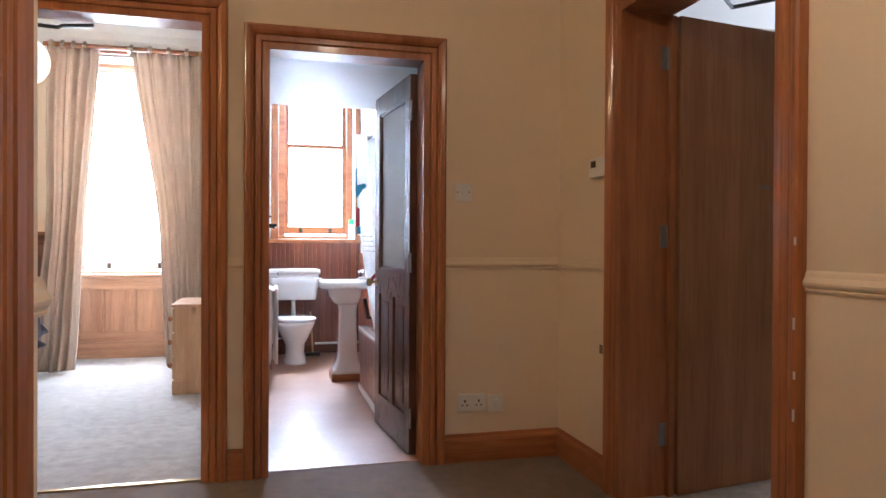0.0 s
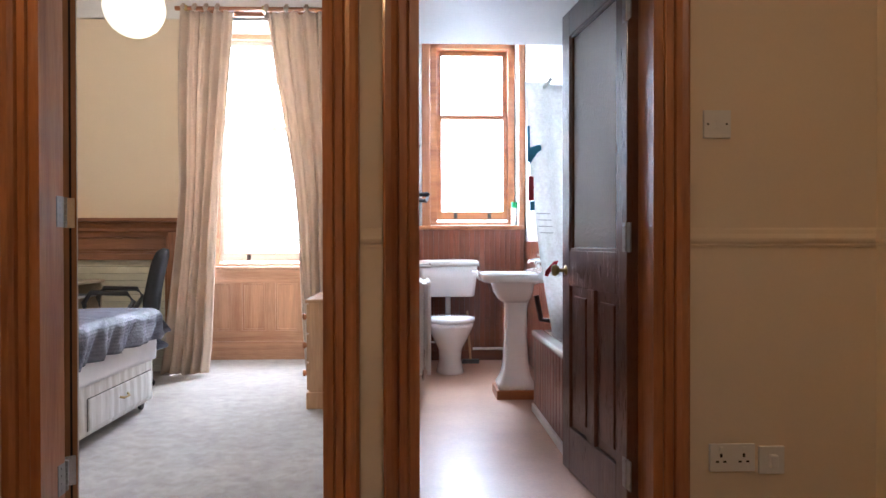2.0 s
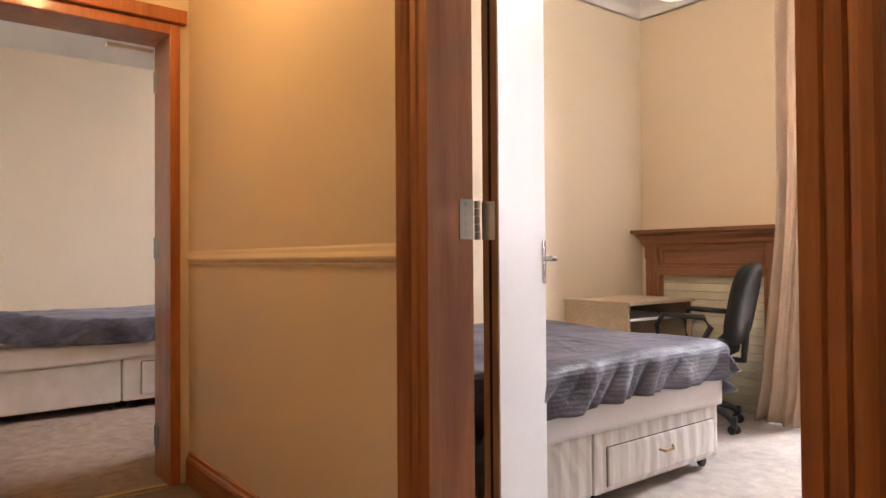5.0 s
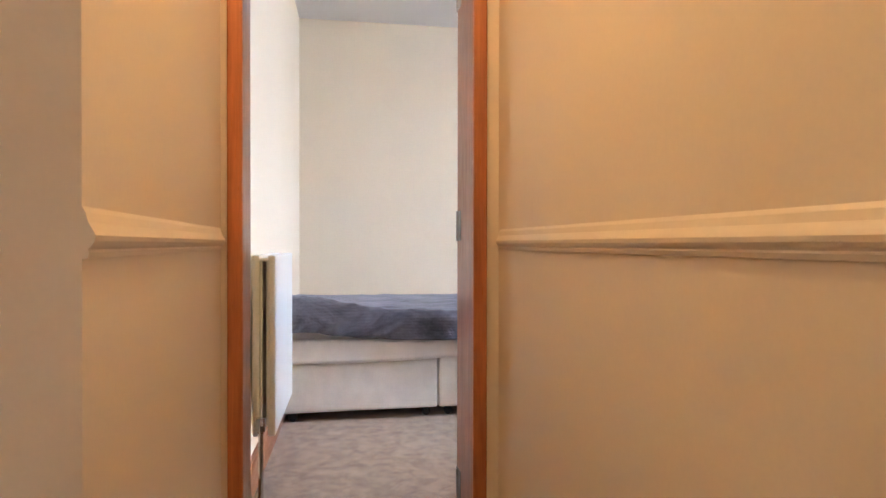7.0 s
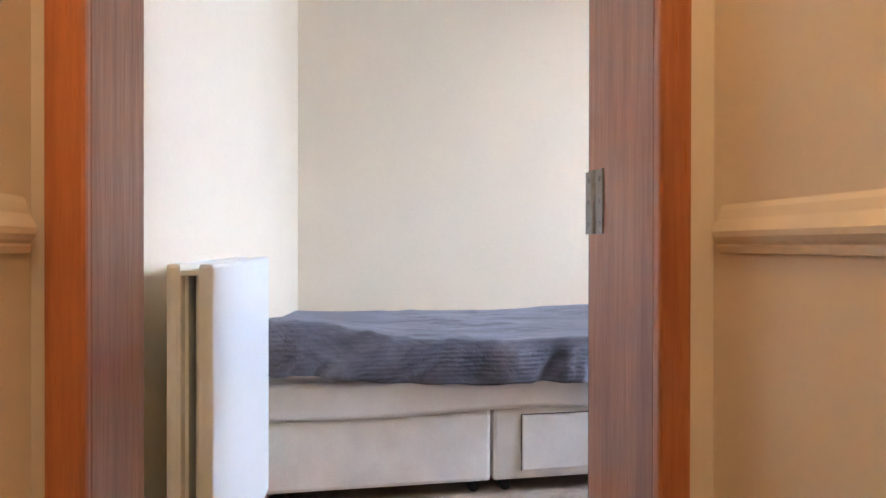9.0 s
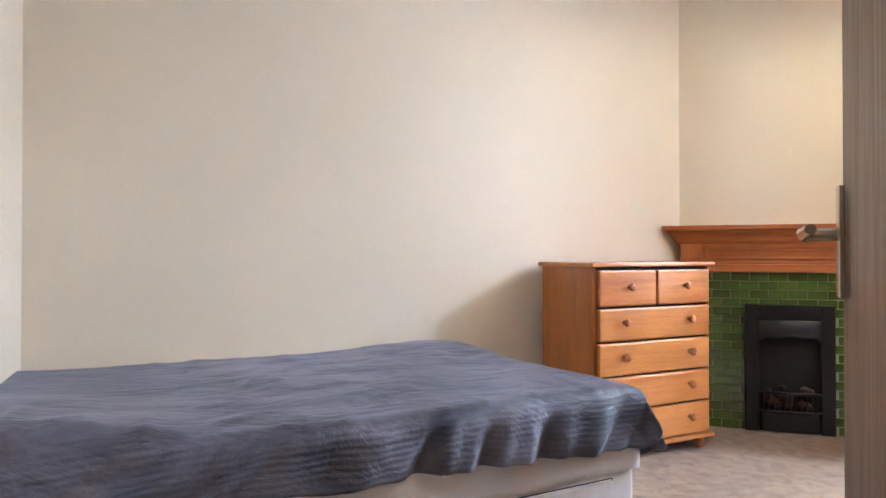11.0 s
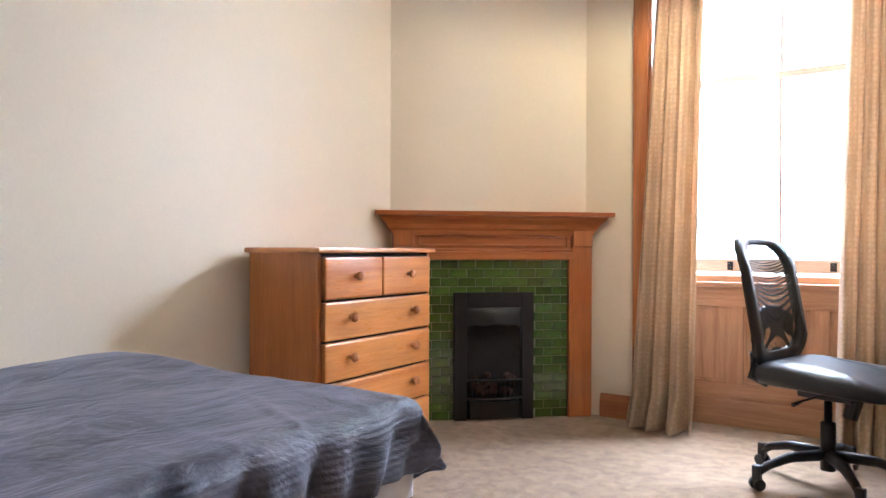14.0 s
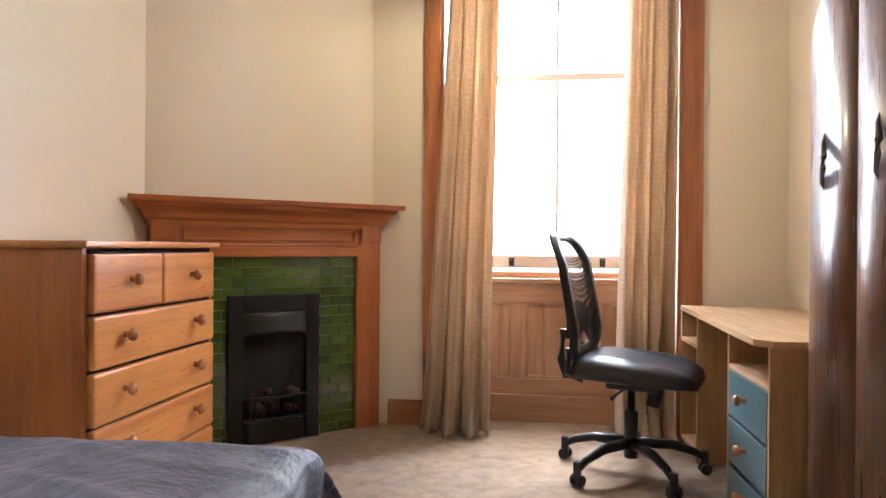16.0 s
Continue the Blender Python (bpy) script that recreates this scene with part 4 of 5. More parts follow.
def mantelpiece(name, m, half, leg, inner, top, open_top, depth, wz, wx, label):
    """A fire surround: legs, a panelled frieze and a moulded shelf. y = 0 is the wall, -y the room."""
    root = thing(name, m, label, "fireplace")
    for sx in (-1, 1):
        a, b = sorted((sx * leg, sx * inner))
        part("leg", B(a, -depth, 0, b, 0, top - 0.16, 0.004), wz, root)
        a, b = sorted((sx * inner, sx * (inner - 0.02)))
        part("bead", B(a, -depth - 0.006, 0, b, 0, open_top + 0.02, 0.005), wz, root)
        a, b = sorted((sx * leg, sx * (inner + 0.005)))
        part("block", B(a, -depth - 0.012, top - 0.20, b, 0, top - 0.10, 0.004), wz, root)
    part("frieze", B(-leg, -depth + 0.016, open_top, leg, 0, top - 0.10), wx, root)
    part("frieze_rail", B(-inner, -depth - 0.008, open_top - 0.004, inner, 0, open_top + 0.045, 0.006), wx, root)
    z0, z1, y0 = open_top + 0.075, top - 0.142, -depth + 0.016
    for xa, xb, za, zb in ((-inner + 0.02, -inner + 0.034, z0, z1), (inner - 0.034, inner - 0.02, z0, z1), (-inner + 0.034, inner - 0.034, z0, z0 + 0.012), (-inner + 0.034, inner - 0.034, z1 - 0.012, z1)):
        part("panel_mould", B(xa, y0 - 0.012, za, xb, y0 + 0.002, zb, 0.004), wx, root)
    part("frieze_bead", B(-inner - 0.002, -depth - 0.002, open_top + 0.045, inner + 0.002, 0, open_top + 0.062, 0.005), wx, root)
    prof = [(0.0, top - 0.135), (depth + 0.004, top - 0.135), (depth + 0.010, top - 0.110), (depth + 0.022, top - 0.098), (depth + 0.028, top - 0.075), (depth + 0.055, top - 0.045), (depth + 0.062, top - 0.028), (depth + 0.085, top - 0.024), (depth + 0.088, top), (0.0, top)]
    bm = bmesh.new()
    rings = []
    for x, k in ((-1, 0), (1, 1)):
        rings.append([Vector((x * (leg + (half - leg) * min(1.0, max(0.0, (d - depth) / 0.085))), -d, z)) for d, z in prof])
    loft(bm, rings)
    part("shelf", bm, wx, root, "moulded mantel shelf")
    return root


mp = mantelpiece("fireplace", HEARTH, 0.71, 0.60, 0.475, 1.222, 0.945, 0.085, MANTEL_Z, MANTEL, "orange pine fireplace surround with green tiles")
part("tile_bed", B(-0.475, -0.052, 0, 0.475, 0, 0.945), GROUT, mp, "grey-green grout")
bm = bmesh.new()
for x0, x1, z0, z1 in ((-0.239, -0.165, 0, 0.75), (0.165, 0.239, 0, 0.75), (-0.165, 0.165, 0.66, 0.75)):
    box(bm, x0, -0.088, z0, x1, -0.04, z1, 0.006)
part("iron_frame", bm, IRON, mp, "black cast iron fire frame")


def hood(u, v):
    x = -0.17 + 0.34 * u
    s = abs(2 * u - 1)
    low = 0.552 + 0.010 * abs(math.sin(2 * math.pi * s)) * (1 - 0.3 * s) + 0.012 * math.exp(-(s / 0.12) ** 2) - 0.035 * s ** 8
    return Vector((x, -0.080 - 0.045 * math.sin(math.pi * u) * (1 - v) ** 0.7, low + (0.665 - low) * v))


thick(part("hood", sheet(bmesh.new(), hood, 30, 10), IRON, mp, "scalloped black iron hood", True), 0.008)
bm = B(-0.166, -0.060, 0.0, 0.166, -0.053, 0.661)
part("firebox", bm, SOOT_AND_SHADE, mp, "sooty firebox")
for k in range(11):
    x = -0.14 + 0.028 * k
    part("grate_bar", tube(bmesh.new(), [(x, -0.10, 0.13), (x, -0.125, 0.17), (x, -0.12, 0.235)], 0.005, 6), IRON, mp)
part("grate_rail", tube(bmesh.new(), [(-0.165, -0.11, 0.24), (0.0, -0.14, 0.24), (0.165, -0.11, 0.24)], 0.008, 8), IRON, mp)
part("grate_rail", tube(bmesh.new(), [(-0.165, -0.10, 0.13), (0.0, -0.125, 0.13), (0.165, -0.10, 0.13)], 0.008, 8), IRON, mp)
part("ash_pan", B(-0.15, -0.11, 0.012, 0.15, -0.05, 0.115, 0.01), IRON, mp)
rnd = random.Random(4)
for k in range(16):
    x, z = rnd.uniform(-0.13, 0.12), rnd.uniform(0.15, 0.30 - 0.02 * (k % 3))
    bm = bmesh.new()
    bmesh.ops.create_icosphere(bm, subdivisions=1, radius=rnd.uniform(0.02, 0.034), matrix=pose(x, rnd.uniform(-0.10, -0.075), z))
    part("coal", bm, COAL, mp)

# curtains of the bedroom window


def curtain(name, top, bottom, y, z_top, folds, amp, seed, material, label, waist=None, foot=0.05, z_bot=0.012):
    """A hanging curtain. top and bottom: from x to x; waist: (height share, x, x) where it is drawn in."""
    root = thing(name, pose((top[0] + top[1]) / 2, y, 0), label, "curtain")
    cx = (top[0] + top[1]) / 2

    def f(u, v):
        h = 1 - v
        a = [bottom[i] + (top[i] - bottom[i]) * h for i in (0, 1)]
        if waist:
            k = math.exp(-((h - waist[0]) / 0.28) ** 2) * waist[1]
            a[0] += k * waist[2]
            a[1] += k * waist[3]
        n = noise.noise(Vector((u * 4 + seed, h * 1.5, seed)))
        x = a[0] + (a[1] - a[0]) * u
        ph = 2 * math.pi * folds * u + 0.9 * n + seed
        yy = amp * (0.7 + 0.5 * v) * math.sin(ph) + 0.4 * amp * math.sin(2.3 * ph + 1) + 0.02 * n
        x += 0.25 * amp * math.cos(ph)
        z = z_top + (z_bot - z_top) * v
        if v > 0.93:
            q = (v - 0.93) / 0.07
            yy -= foot * q * (0.6 + 0.8 * noise.noise(Vector((u * 6, seed, 2))))
            z = max(0.008, z + 0.02 * (noise.noise(Vector((u * 9, seed, 5))) + 0.3) * q)
        return Vector((x - cx, yy, z))

    thick(part("drop", sheet(bmesh.new(), f, 110, 60), material, root, "", True), 0.004)
    return root


curtain("curtain", (-4.625, -4.37), (-4.79, -4.41), 6.51, 2.58, 3.6, 0.038, 1.0, CURTAIN, "gold patterned curtain hanging to the floor", None, 0.12)
curtain("curtain", (-3.685, -3.455), (-3.75, -3.47), 6.53, 2.58, 3.4, 0.036, 2.4, CURTAIN, "gold patterned curtain hanging to the floor", None, 0.14)
root = thing("curtain_pole", pose(-4.05, 6.53, 2.60), "pale wooden curtain pole over the bedroom window", "curtain pole")
part("pole", tube(bmesh.new(), [(-0.75, 0, 0), (0.75, 0, 0)], 0.016), TRIM_X, root)
for x in (-0.7, 0.7):
    part("bracket", B(x - 0.012, -0.012, -0.02, x + 0.012, 0.105, 0.02, 0.003), TRIM_X, root)


def star_base(root, r, z_hub, turn, mat):
    for k in range(5):
        a = radians(72 * k + turn)
        c, s = math.cos(a), math.sin(a)
        bm = tube(bmesh.new(), [(0.03 * c, 0.03 * s, z_hub), (0.55 * r * c, 0.55 * r * s, z_hub - 0.005), (0.85 * r * c, 0.85 * r * s, z_hub - 0.035), (r * c, r * s, z_hub - 0.065)], 0.02, 8, [0.026, 0.022, 0.018, 0.015])
        leg = part("leg", bm, mat, root, "", True)
        bm = B(r * c - 0.016, r * s - 0.016, 0.03, r * c + 0.016, r * s + 0.016, z_hub - 0.03, 0.004)
        for o in (-0.018, 0.018):
            lathe(bm, [(0.004, -0.008), (0.025, -0.006), (0.025, 0.006), (0.004, 0.008)], pose(r * c - s * o, r * s + c * o, 0.026) @ pose(0, 0, 0, 0, 0, 72 * k + turn) @ pose(0, 0, 0, 90, 0, 0), 12)
        part("castor", bm, BLACK, leg)


def rounded_rect(w, h, r, n=5):
    pts = []
    for cx, cy, a0 in ((w - r, h - r, 0), (-w + r, h - r, 90), (-w + r, -h + r, 180), (w - r, -h + r, 270)):
        for i in range(n + 1):
            a = radians(a0 + 90 * i / n)
            pts.append((cx + r * math.cos(a), cy + r * math.sin(a)))
    return pts


# task chair: faces +x
tc = thing("office_chair", pose(-3.75, 5.98, 0, 0, 0, -19), "black swivel office chair with a net back", "chair")
star_base(tc, 0.325, 0.135, 24, BLACK)
part("gas_lift", lathe(bmesh.new(), [(0.03, 0.07), (0.03, 0.27), (0.026, 0.275), (0.016, 0.276), (0.016, 0.39)], None, 16), BLACK, tc, "", True)
bm = B(-0.10, -0.07, 0.375, 0.12, 0.07, 0.42, 0.012)
lathe(bm, [(0.028, -0.06), (0.03, 0.0), (0.028, 0.07)], pose(0.11, -0.02, 0.37, 0, 15, 0), 12)
tube(bm, [(0.0, -0.07, 0.395), (-0.02, -0.20, 0.385), (-0.03, -0.25, 0.375)], 0.008, 8, [0.005, 0.005, 0.010])
part("mechanism", bm, BLACK, tc)
rings = []
for z, k, dx in ((0.415, 0.80, 0.0), (0.425, 0.95, 0.0), (0.455, 1.0, 0.0), (0.490, 0.97, 0.0), (0.512, 0.86, -0.005), (0.520, 0.6, -0.01)):
    rings.append([Vector((0.03 + dx + x * k, y * k, z - 0.035 * max(0, x / 0.25) ** 2 * (1 if z > 0.43 else 0.3) + 0.012 * (abs(y) / 0.24) ** 2)) for x, y in rounded_rect(0.265, 0.245, 0.10, 6)])
part("seat", loft(bmesh.new(), rings), LEATHER, tc, "black leatherette seat pad", True)


def back_point(x, z):
    """A point of the back: x across, z up; it leans and curves about the sitter."""
    t = (z - 0.50) / 0.55
    return Vector((-0.228 - 0.10 * t + 0.05 * math.sin(math.pi * t) - 0.10 * 0 + 0.35 * x * x, x, z))


def back_w(t):
    return 0.225 * (0.86 + 0.14 * math.sin(math.pi * min(1, max(0, t)) * 0.9))


outer, inner = [], []
cz = 0.775
for x, z in rounded_rect(0.225, 0.29, 0.13, 8):
    outer.append((x, cz + z))
for x, z in rounded_rect(0.178, 0.235, 0.10, 8):
    inner.append((x, cz + 0.015 + z))
bm = bmesh.new()
rows = []
for pts, o in ((outer, 0.0), (outer, 0.032), (inner, 0.032), (inner, 0.0)):
    rows.append([bm.verts.new(back_point(x, z) + Vector((o - 0.016, 0, 0))) for x, z in pts])
n = len(outer)
for a, b in zip(rows, rows[1:] + rows[:1]):
    for k in range(n):
        bm.faces.new((a[k], a[(k + 1) % n], b[(k + 1) % n], b[k]))
bmesh.ops.recalc_face_normals(bm, faces=bm.faces)
part("back_frame", bm, BLACK, tc, "black plastic back frame", True)
part("back_net", sheet(bmesh.new(), lambda u, v: back_point(-0.182 + 0.364 * u, cz - 0.225 + 0.47 * v), 12, 16), MESH, tc, "black see-through net", True)
thick(part("lumbar_pad", sheet(bmesh.new(), lambda u, v: back_point((-0.18 + 0.36 * u), 0.60 + 0.055 * math.sin(math.pi * u) + 0.10 * v) + Vector((-0.03, 0, 0)), 12, 6), BLACK, tc, "", True), 0.015)
bm = B(-0.30, -0.04, 0.40, -0.06, 0.04, 0.425, 0.008)
tube(bm, [(-0.29, 0, 0.40), (-0.32, 0, 0.48), (-0.31, 0, 0.62)], 0.022, 8)
part("back_bracket", bm, BLACK, tc)
for y in (-0.19, 0.19):
    part("back_strut", tube(bmesh.new(), [(-0.17, y * 0.9, 0.43), (-0.235, y, 0.455), (-0.225, y, 0.56)], 0.02, 8), BLACK, tc)

# corner desk; drawers face -x
dk = thing("corner_desk", pose(-3.46, 5.18, 0), "light wood desk with blue-grey drawers", "desk")
bm = bmesh.new()
poly = [(-0.015, 0.02), (0.03, -0.035), (0.57, -0.035), (0.57, 1.34), (0.03, 1.34)]
loft(bm, [[Vector((x, y, z)) for x, y in poly] for z in (0.682, 0.704)])
part("top", bm, BEECH, dk)
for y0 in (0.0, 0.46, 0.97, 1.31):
    part("side_panel", B(0.03, y0, 0, 0.55, y0 + 0.018, 0.682, 0.002), BEECH_SHADED, dk)
part("back_panel", B(0.545, 0.018, 0.0, 0.56, 1.31, 0.68), BEECH_SHADED, dk)
part("cubby_floor", B(0.032, 0.018, 0.535, 0.54, 0.46, 0.553), BEECH, dk)
for z0, z1 in ((0.03, 0.165), (0.185, 0.345), (0.36, 0.53)):
    d = part("drawer", B(0.028, 0.022, z0, 0.30, 0.456, z1, 0.003), TEAL, dk, "blue-grey painted drawer")
    knob(d, pose(0.028, 0.24, (z0 + z1) / 2 + 0.01, 0, -90, 0))
for z in (0.03, 0.36, 0.53):
    part("shelf", B(0.032, 0.988, z, 0.54, 1.31, z + 0.018), BEECH, dk)

# wardrobe; doors face -x
wd = thing("wardrobe", pose(-3.37, 4.16, 0), "dark polished walnut wardrobe with bowed doors", "wardrobe")


def shoulder(y):
    """Height of the rounded top across the front."""
    e = min(y, 0.90 - y)
    return 1.35 + 0.43 * math.sqrt(max(0, 1 - (1 - e / 0.45) ** 2))


bm = bmesh.new()
ys = [0.90 * i / 40 for i in range(41)]
loft(bm, [[Vector((x, y, shoulder(y) - 0.01)) for y in ys] + [Vector((x, 0.90, 0.06)), Vector((x, 0.0, 0.06))] for x in (0.045, 0.49)])
part("carcass", bm, WALNUT, wd)
part("plinth", B(0.06, 0.02, 0, 0.48, 0.88, 0.06), WALNUT, wd)
for k, (y0, y1) in enumerate(((0.006, 0.297), (0.303, 0.597), (0.603, 0.894))):
    bm = bmesh.new()
    prof = []
    for i in range(13):
        u = i / 12
        prof.append((0.045 - 0.062 * math.sin(math.pi * u) ** 0.55, y0 + (y1 - y0) * u))
    vb = [bm.verts.new((x, y, 0.075)) for x, y in prof]
    vt = [bm.verts.new((x, y, shoulder(y))) for x, y in prof]
    for i in range(12):
        bm.faces.new((vb[i], vb[i + 1], vt[i + 1], vt[i]))
    d = part("door", bm, WALNUT, wd, "", True)
    thick(d, 0.02)
    ym = y0 + 0.10
    bm = tube(bmesh.new(), [(-0.012, ym, 1.14), (-0.028, ym + 0.012, 1.18), (-0.034, ym - 0.01, 1.22), (-0.034, ym - 0.014, 1.25), (-0.028, ym + 0.006, 1.29), (-0.012, ym + 0.012, 1.34)], 0.008, 8, [0.003, 0.006, 0.009, 0.010, 0.006, 0.003])
    part("pull", bm, STEEL, d, "ornate worn metal pull")
    part("keyhole_plate", B(0.012, y0 + 0.012, 1.04, 0.02, y0 + 0.026, 1.085), STEEL, d)


def panel_radiator(name, m, length, z0, z1, label):
    """A double panel radiator; y = 0 is the wall, +y the room."""
    root = thing(name, m, label, "radiator")
    for y in (0.026, 0.080):
        part("panel", B(0, y, z0, length, y + 0.026, z1, 0.008), RADIATOR, root)
    for y in (0.053, 0.072):
        part("fin_core", B(0.022, y, z0 + 0.03, length - 0.022, y + 0.006, z1 - 0.02), RADIATOR, root)
    bm = B(0.004, 0.030, z1 - 0.022, length - 0.004, 0.102, z1 - 0.012, 0.002)
    part("top_grille", bm, RADIATOR, root)
    bm = tube(bmesh.new(), [(-0.03, 0.06, z0 + 0.03), (-0.03, 0.06, 0.0)], 0.009, 8)
    tube(bm, [(0.0, 0.06, z0 + 0.03), (-0.035, 0.06, z0 + 0.03)], 0.014, 8)
    lathe(bm, [(0.018, 0), (0.020, 0.02), (0.016, 0.045)], pose(-0.03, 0.06, z0 + 0.03), 12)
    part("valve", bm, CHROME, root, "chrome radiator valve and pipe")
    return root


panel_radiator("radiator", pose(-3.95, 2.225, 0, 0, 0, -3) @ pose(0.70, 0, 0) @ Matrix.Diagonal((-1, 1, 1, 1)), 0.68, 0.31, 0.945, "white double panel radiator under the switch")


def plate(name, m, w, h, label, kind):
    """A wall plate; y = 0 is the wall, -y the room."""
    root = thing(name, m, label, "switch" if kind != "socket" else "socket")
    part("plate", B(-w / 2, -0.010, -h / 2, w / 2, 0, h / 2, 0.002), PLASTIC, root)
    if kind == "socket":
        for x in (-w / 4, w / 4):
            for dx, dz, ww, hh in ((0, 0.008, 0.008, 0.012), (-0.012, -0.012, 0.010, 0.006), (0.012, -0.012, 0.010, 0.006)):
                part("pin_hole", B(x + dx - ww / 2, -0.0108, dz - hh / 2, x + dx + ww / 2, -0.0098, dz + hh / 2), DARK_PLASTIC, root)
            part("rocker", B(x - 0.006, -0.014, 0.022, x + 0.006, -0.0098, 0.036, 0.001), PLASTIC, root)
    elif kind == "switch":
        part("rocker", B(-0.006, -0.015, -0.012, 0.006, -0.0098, 0.012, 0.001), PLASTIC, root)
        for x in (-0.03, 0.03):
            part("screw", B(x - 0.003, -0.0112, -0.003, x + 0.003, -0.0098, 0.003), DARK_PLASTIC, root)
    return root


plate("double_socket", pose(1.115, 2.99, 0.297), 0.147, 0.088, "white double power socket on the wall", "socket")
t = plate("timer_box", pose(1.243, 2.99, 0.288), 0.082, 0.088, "small white plastic control box on the wall", "box")
part("dial", B(-0.012, -0.03, -0.02, 0.012, -0.0098, 0.02, 0.004), PLASTIC, t)
plate("light_switch", pose(1.065, 2.99, 1.357), 0.088, 0.088, "white light switch, slightly yellowed", "switch")
plate("light_switch", pose(-3.14, 2.158, 1.30, 0, 0, 177), 0.088, 0.088, "white light switch by the bedroom door", "switch")
th = thing("thermostat", pose(1.59, 2.53, 1.45, 0, 0, 90), "white wall thermostat with a grey display", "thermostat")
part("body", B(-0.07, -0.0, -0.045, 0.07, 0.03, 0.045, 0.006), PLASTIC, th)
part("display", B(0.0, 0.0295, 0.0, 0.045, 0.0315, 0.03), DARK_PLASTIC, th)
rs = thing("bell_box", pose(1.59, 2.52, 0.62, 0, 0, 90), "tiny blanked cable hole plate", "plate")
part("plate", B(-0.012, 0, -0.02, 0.012, 0.004, 0.02, 0.001), FLUSH_GREY, rs)

# ---- small bedroom things ----
m1 = mantelpiece("fireplace", pose(-2.18, 6.22, 0), 0.555, 0.49, 0.385, 1.18, 0.865, 0.075, MANTEL_DARK_Z, MANTEL_DARK, "brown pine fireplace surround with a painted infill")
part("infill_bed", B(-0.385, -0.03, 0, 0.385, 0, 0.865), INFILL_GAP, m1)
for k in range(16):
    part("board", B(-0.383, -0.042, 0.002 + 0.054 * k, 0.383, -0.028, 0.052 + 0.054 * k, 0.003), PAINTED_BRICK, m1, "cream painted course")
d1 = thing("computer_desk", pose(-2.745, 5.36, 0), "pale laminate desk with a keyboard shelf", "desk")
part("top", B(0, 0, 0.70, 0.52, 0.69, 0.722, 0.003), OAK_PALE, d1)
for y in (0.004, 0.668):
    part("side_panel", B(0.01, y, 0, 0.50, y + 0.018, 0.70, 0.002), OAK_PALE, d1)
part("keyboard_shelf", B(0.05, 0.03, 0.60, 0.49, 0.66, 0.616, 0.002), GLOSS, d1, "white sliding shelf")
part("back_panel", B(0.012, 0.022, 0.25, 0.028, 0.668, 0.70), OAK_PALE, d1)
oc = thing("office_chair", pose(-1.99, 5.66, 0, 0, 0, 195), "black fabric office chair with armrests", "chair")
star_base(oc, 0.27, 0.13, 10, BLACK)
part("gas_lift", lathe(bmesh.new(), [(0.03, 0.07), (0.03, 0.25), (0.016, 0.26), (0.016, 0.42)], None, 14), BLACK, oc)
rings = [[Vector((x * k, y * k, z)) for x, y in rounded_rect(0.22, 0.22, 0.09, 5)] for z, k in ((0.42, 0.85), (0.43, 0.97), (0.46, 1.0), (0.49, 0.95), (0.50, 0.7))]
part("seat", loft(bmesh.new(), rings), FABRIC, oc, "", True)
rings = [[Vector((-0.23 + o - 0.10 * ((y2 + 0.24) / 0.5) + 0.5 * x * x, x, 0.72 + y2)) for x, y2 in [(a * k, b * k) for a, b in rounded_rect(0.20, 0.235, 0.15, 6)]] for o, k in ((-0.045, 0.75), (-0.035, 0.95), (0.0, 1.0), (0.03, 0.93), (0.04, 0.6))]
part("backrest", loft(bmesh.new(), rings), FABRIC, oc, "", True)
part("back_bar", tube(bmesh.new(), [(-0.05, 0, 0.40), (-0.27, 0, 0.40), (-0.29, 0, 0.65)], 0.022, 8), BLACK, oc)
for y in (-0.25, 0.25):
    part("armrest", tube(bmesh.new(), [(0.05, y * 0.85, 0.43), (0.12, y, 0.45), (0.14, y, 0.60), (0.10, y, 0.665), (-0.12, y, 0.655), (-0.16, y, 0.60), (-0.10, y, 0.50), (-0.02, y * 0.85, 0.43)], 0.017, 8), BLACK, oc, "", True)
c1_ = thing("small_chest", pose(-0.55, 4.91, 0), "small pale pine chest with drawers", "chest of drawers")
part("carcass", B(0.02, 0.01, 0.05, 0.44, 0.62, 0.63, 0.003), PINE_PALE, c1_)
part("top", B(0.0, 0.0, 0.63, 0.46, 0.63, 0.652, 0.006), PINE_PALE, c1_)
part("plinth", B(0.005, 0.004, 0.0, 0.45, 0.626, 0.10, 0.006), PINE_PALE, c1_)
for z0, z1 in ((0.11, 0.27), (0.28, 0.44), (0.45, 0.62)):
    d = part("drawer", B(0.004, 0.03, z0, 0.03, 0.60, z1, 0.004), PINE_PALE, c1_)
    for y in (0.15, 0.48):
        knob(d, pose(0.004, y, (z0 + z1) / 2, 0, -90, 0))
curtain("curtain", (-1.64, -1.28), (-1.78, -1.46), 6.06, 2.73, 4.4, 0.055, 4.0, CURTAIN_PLAIN, "beige tab-top curtain drawn aside, trailing on the carpet", (0.45, 1.0, 0.06, -0.02), 0.06)
curtain("curtain", (-1.03, -0.45), (-0.72, -0.46), 6.06, 2.73, 5.2, 0.052, 5.5, CURTAIN_PLAIN, "beige tab-top curtain drawn aside", (0.5, 1.0, 0.06, 0.0), 0.02)
pole = thing("curtain_pole", pose(-1.04, 6.06, 2.755), "varnished wooden curtain pole", "curtain pole")
part("pole", tube(bmesh.new(), [(-0.66, 0, 0), (0.64, 0, 0)], 0.017), TRIM_X, pole)
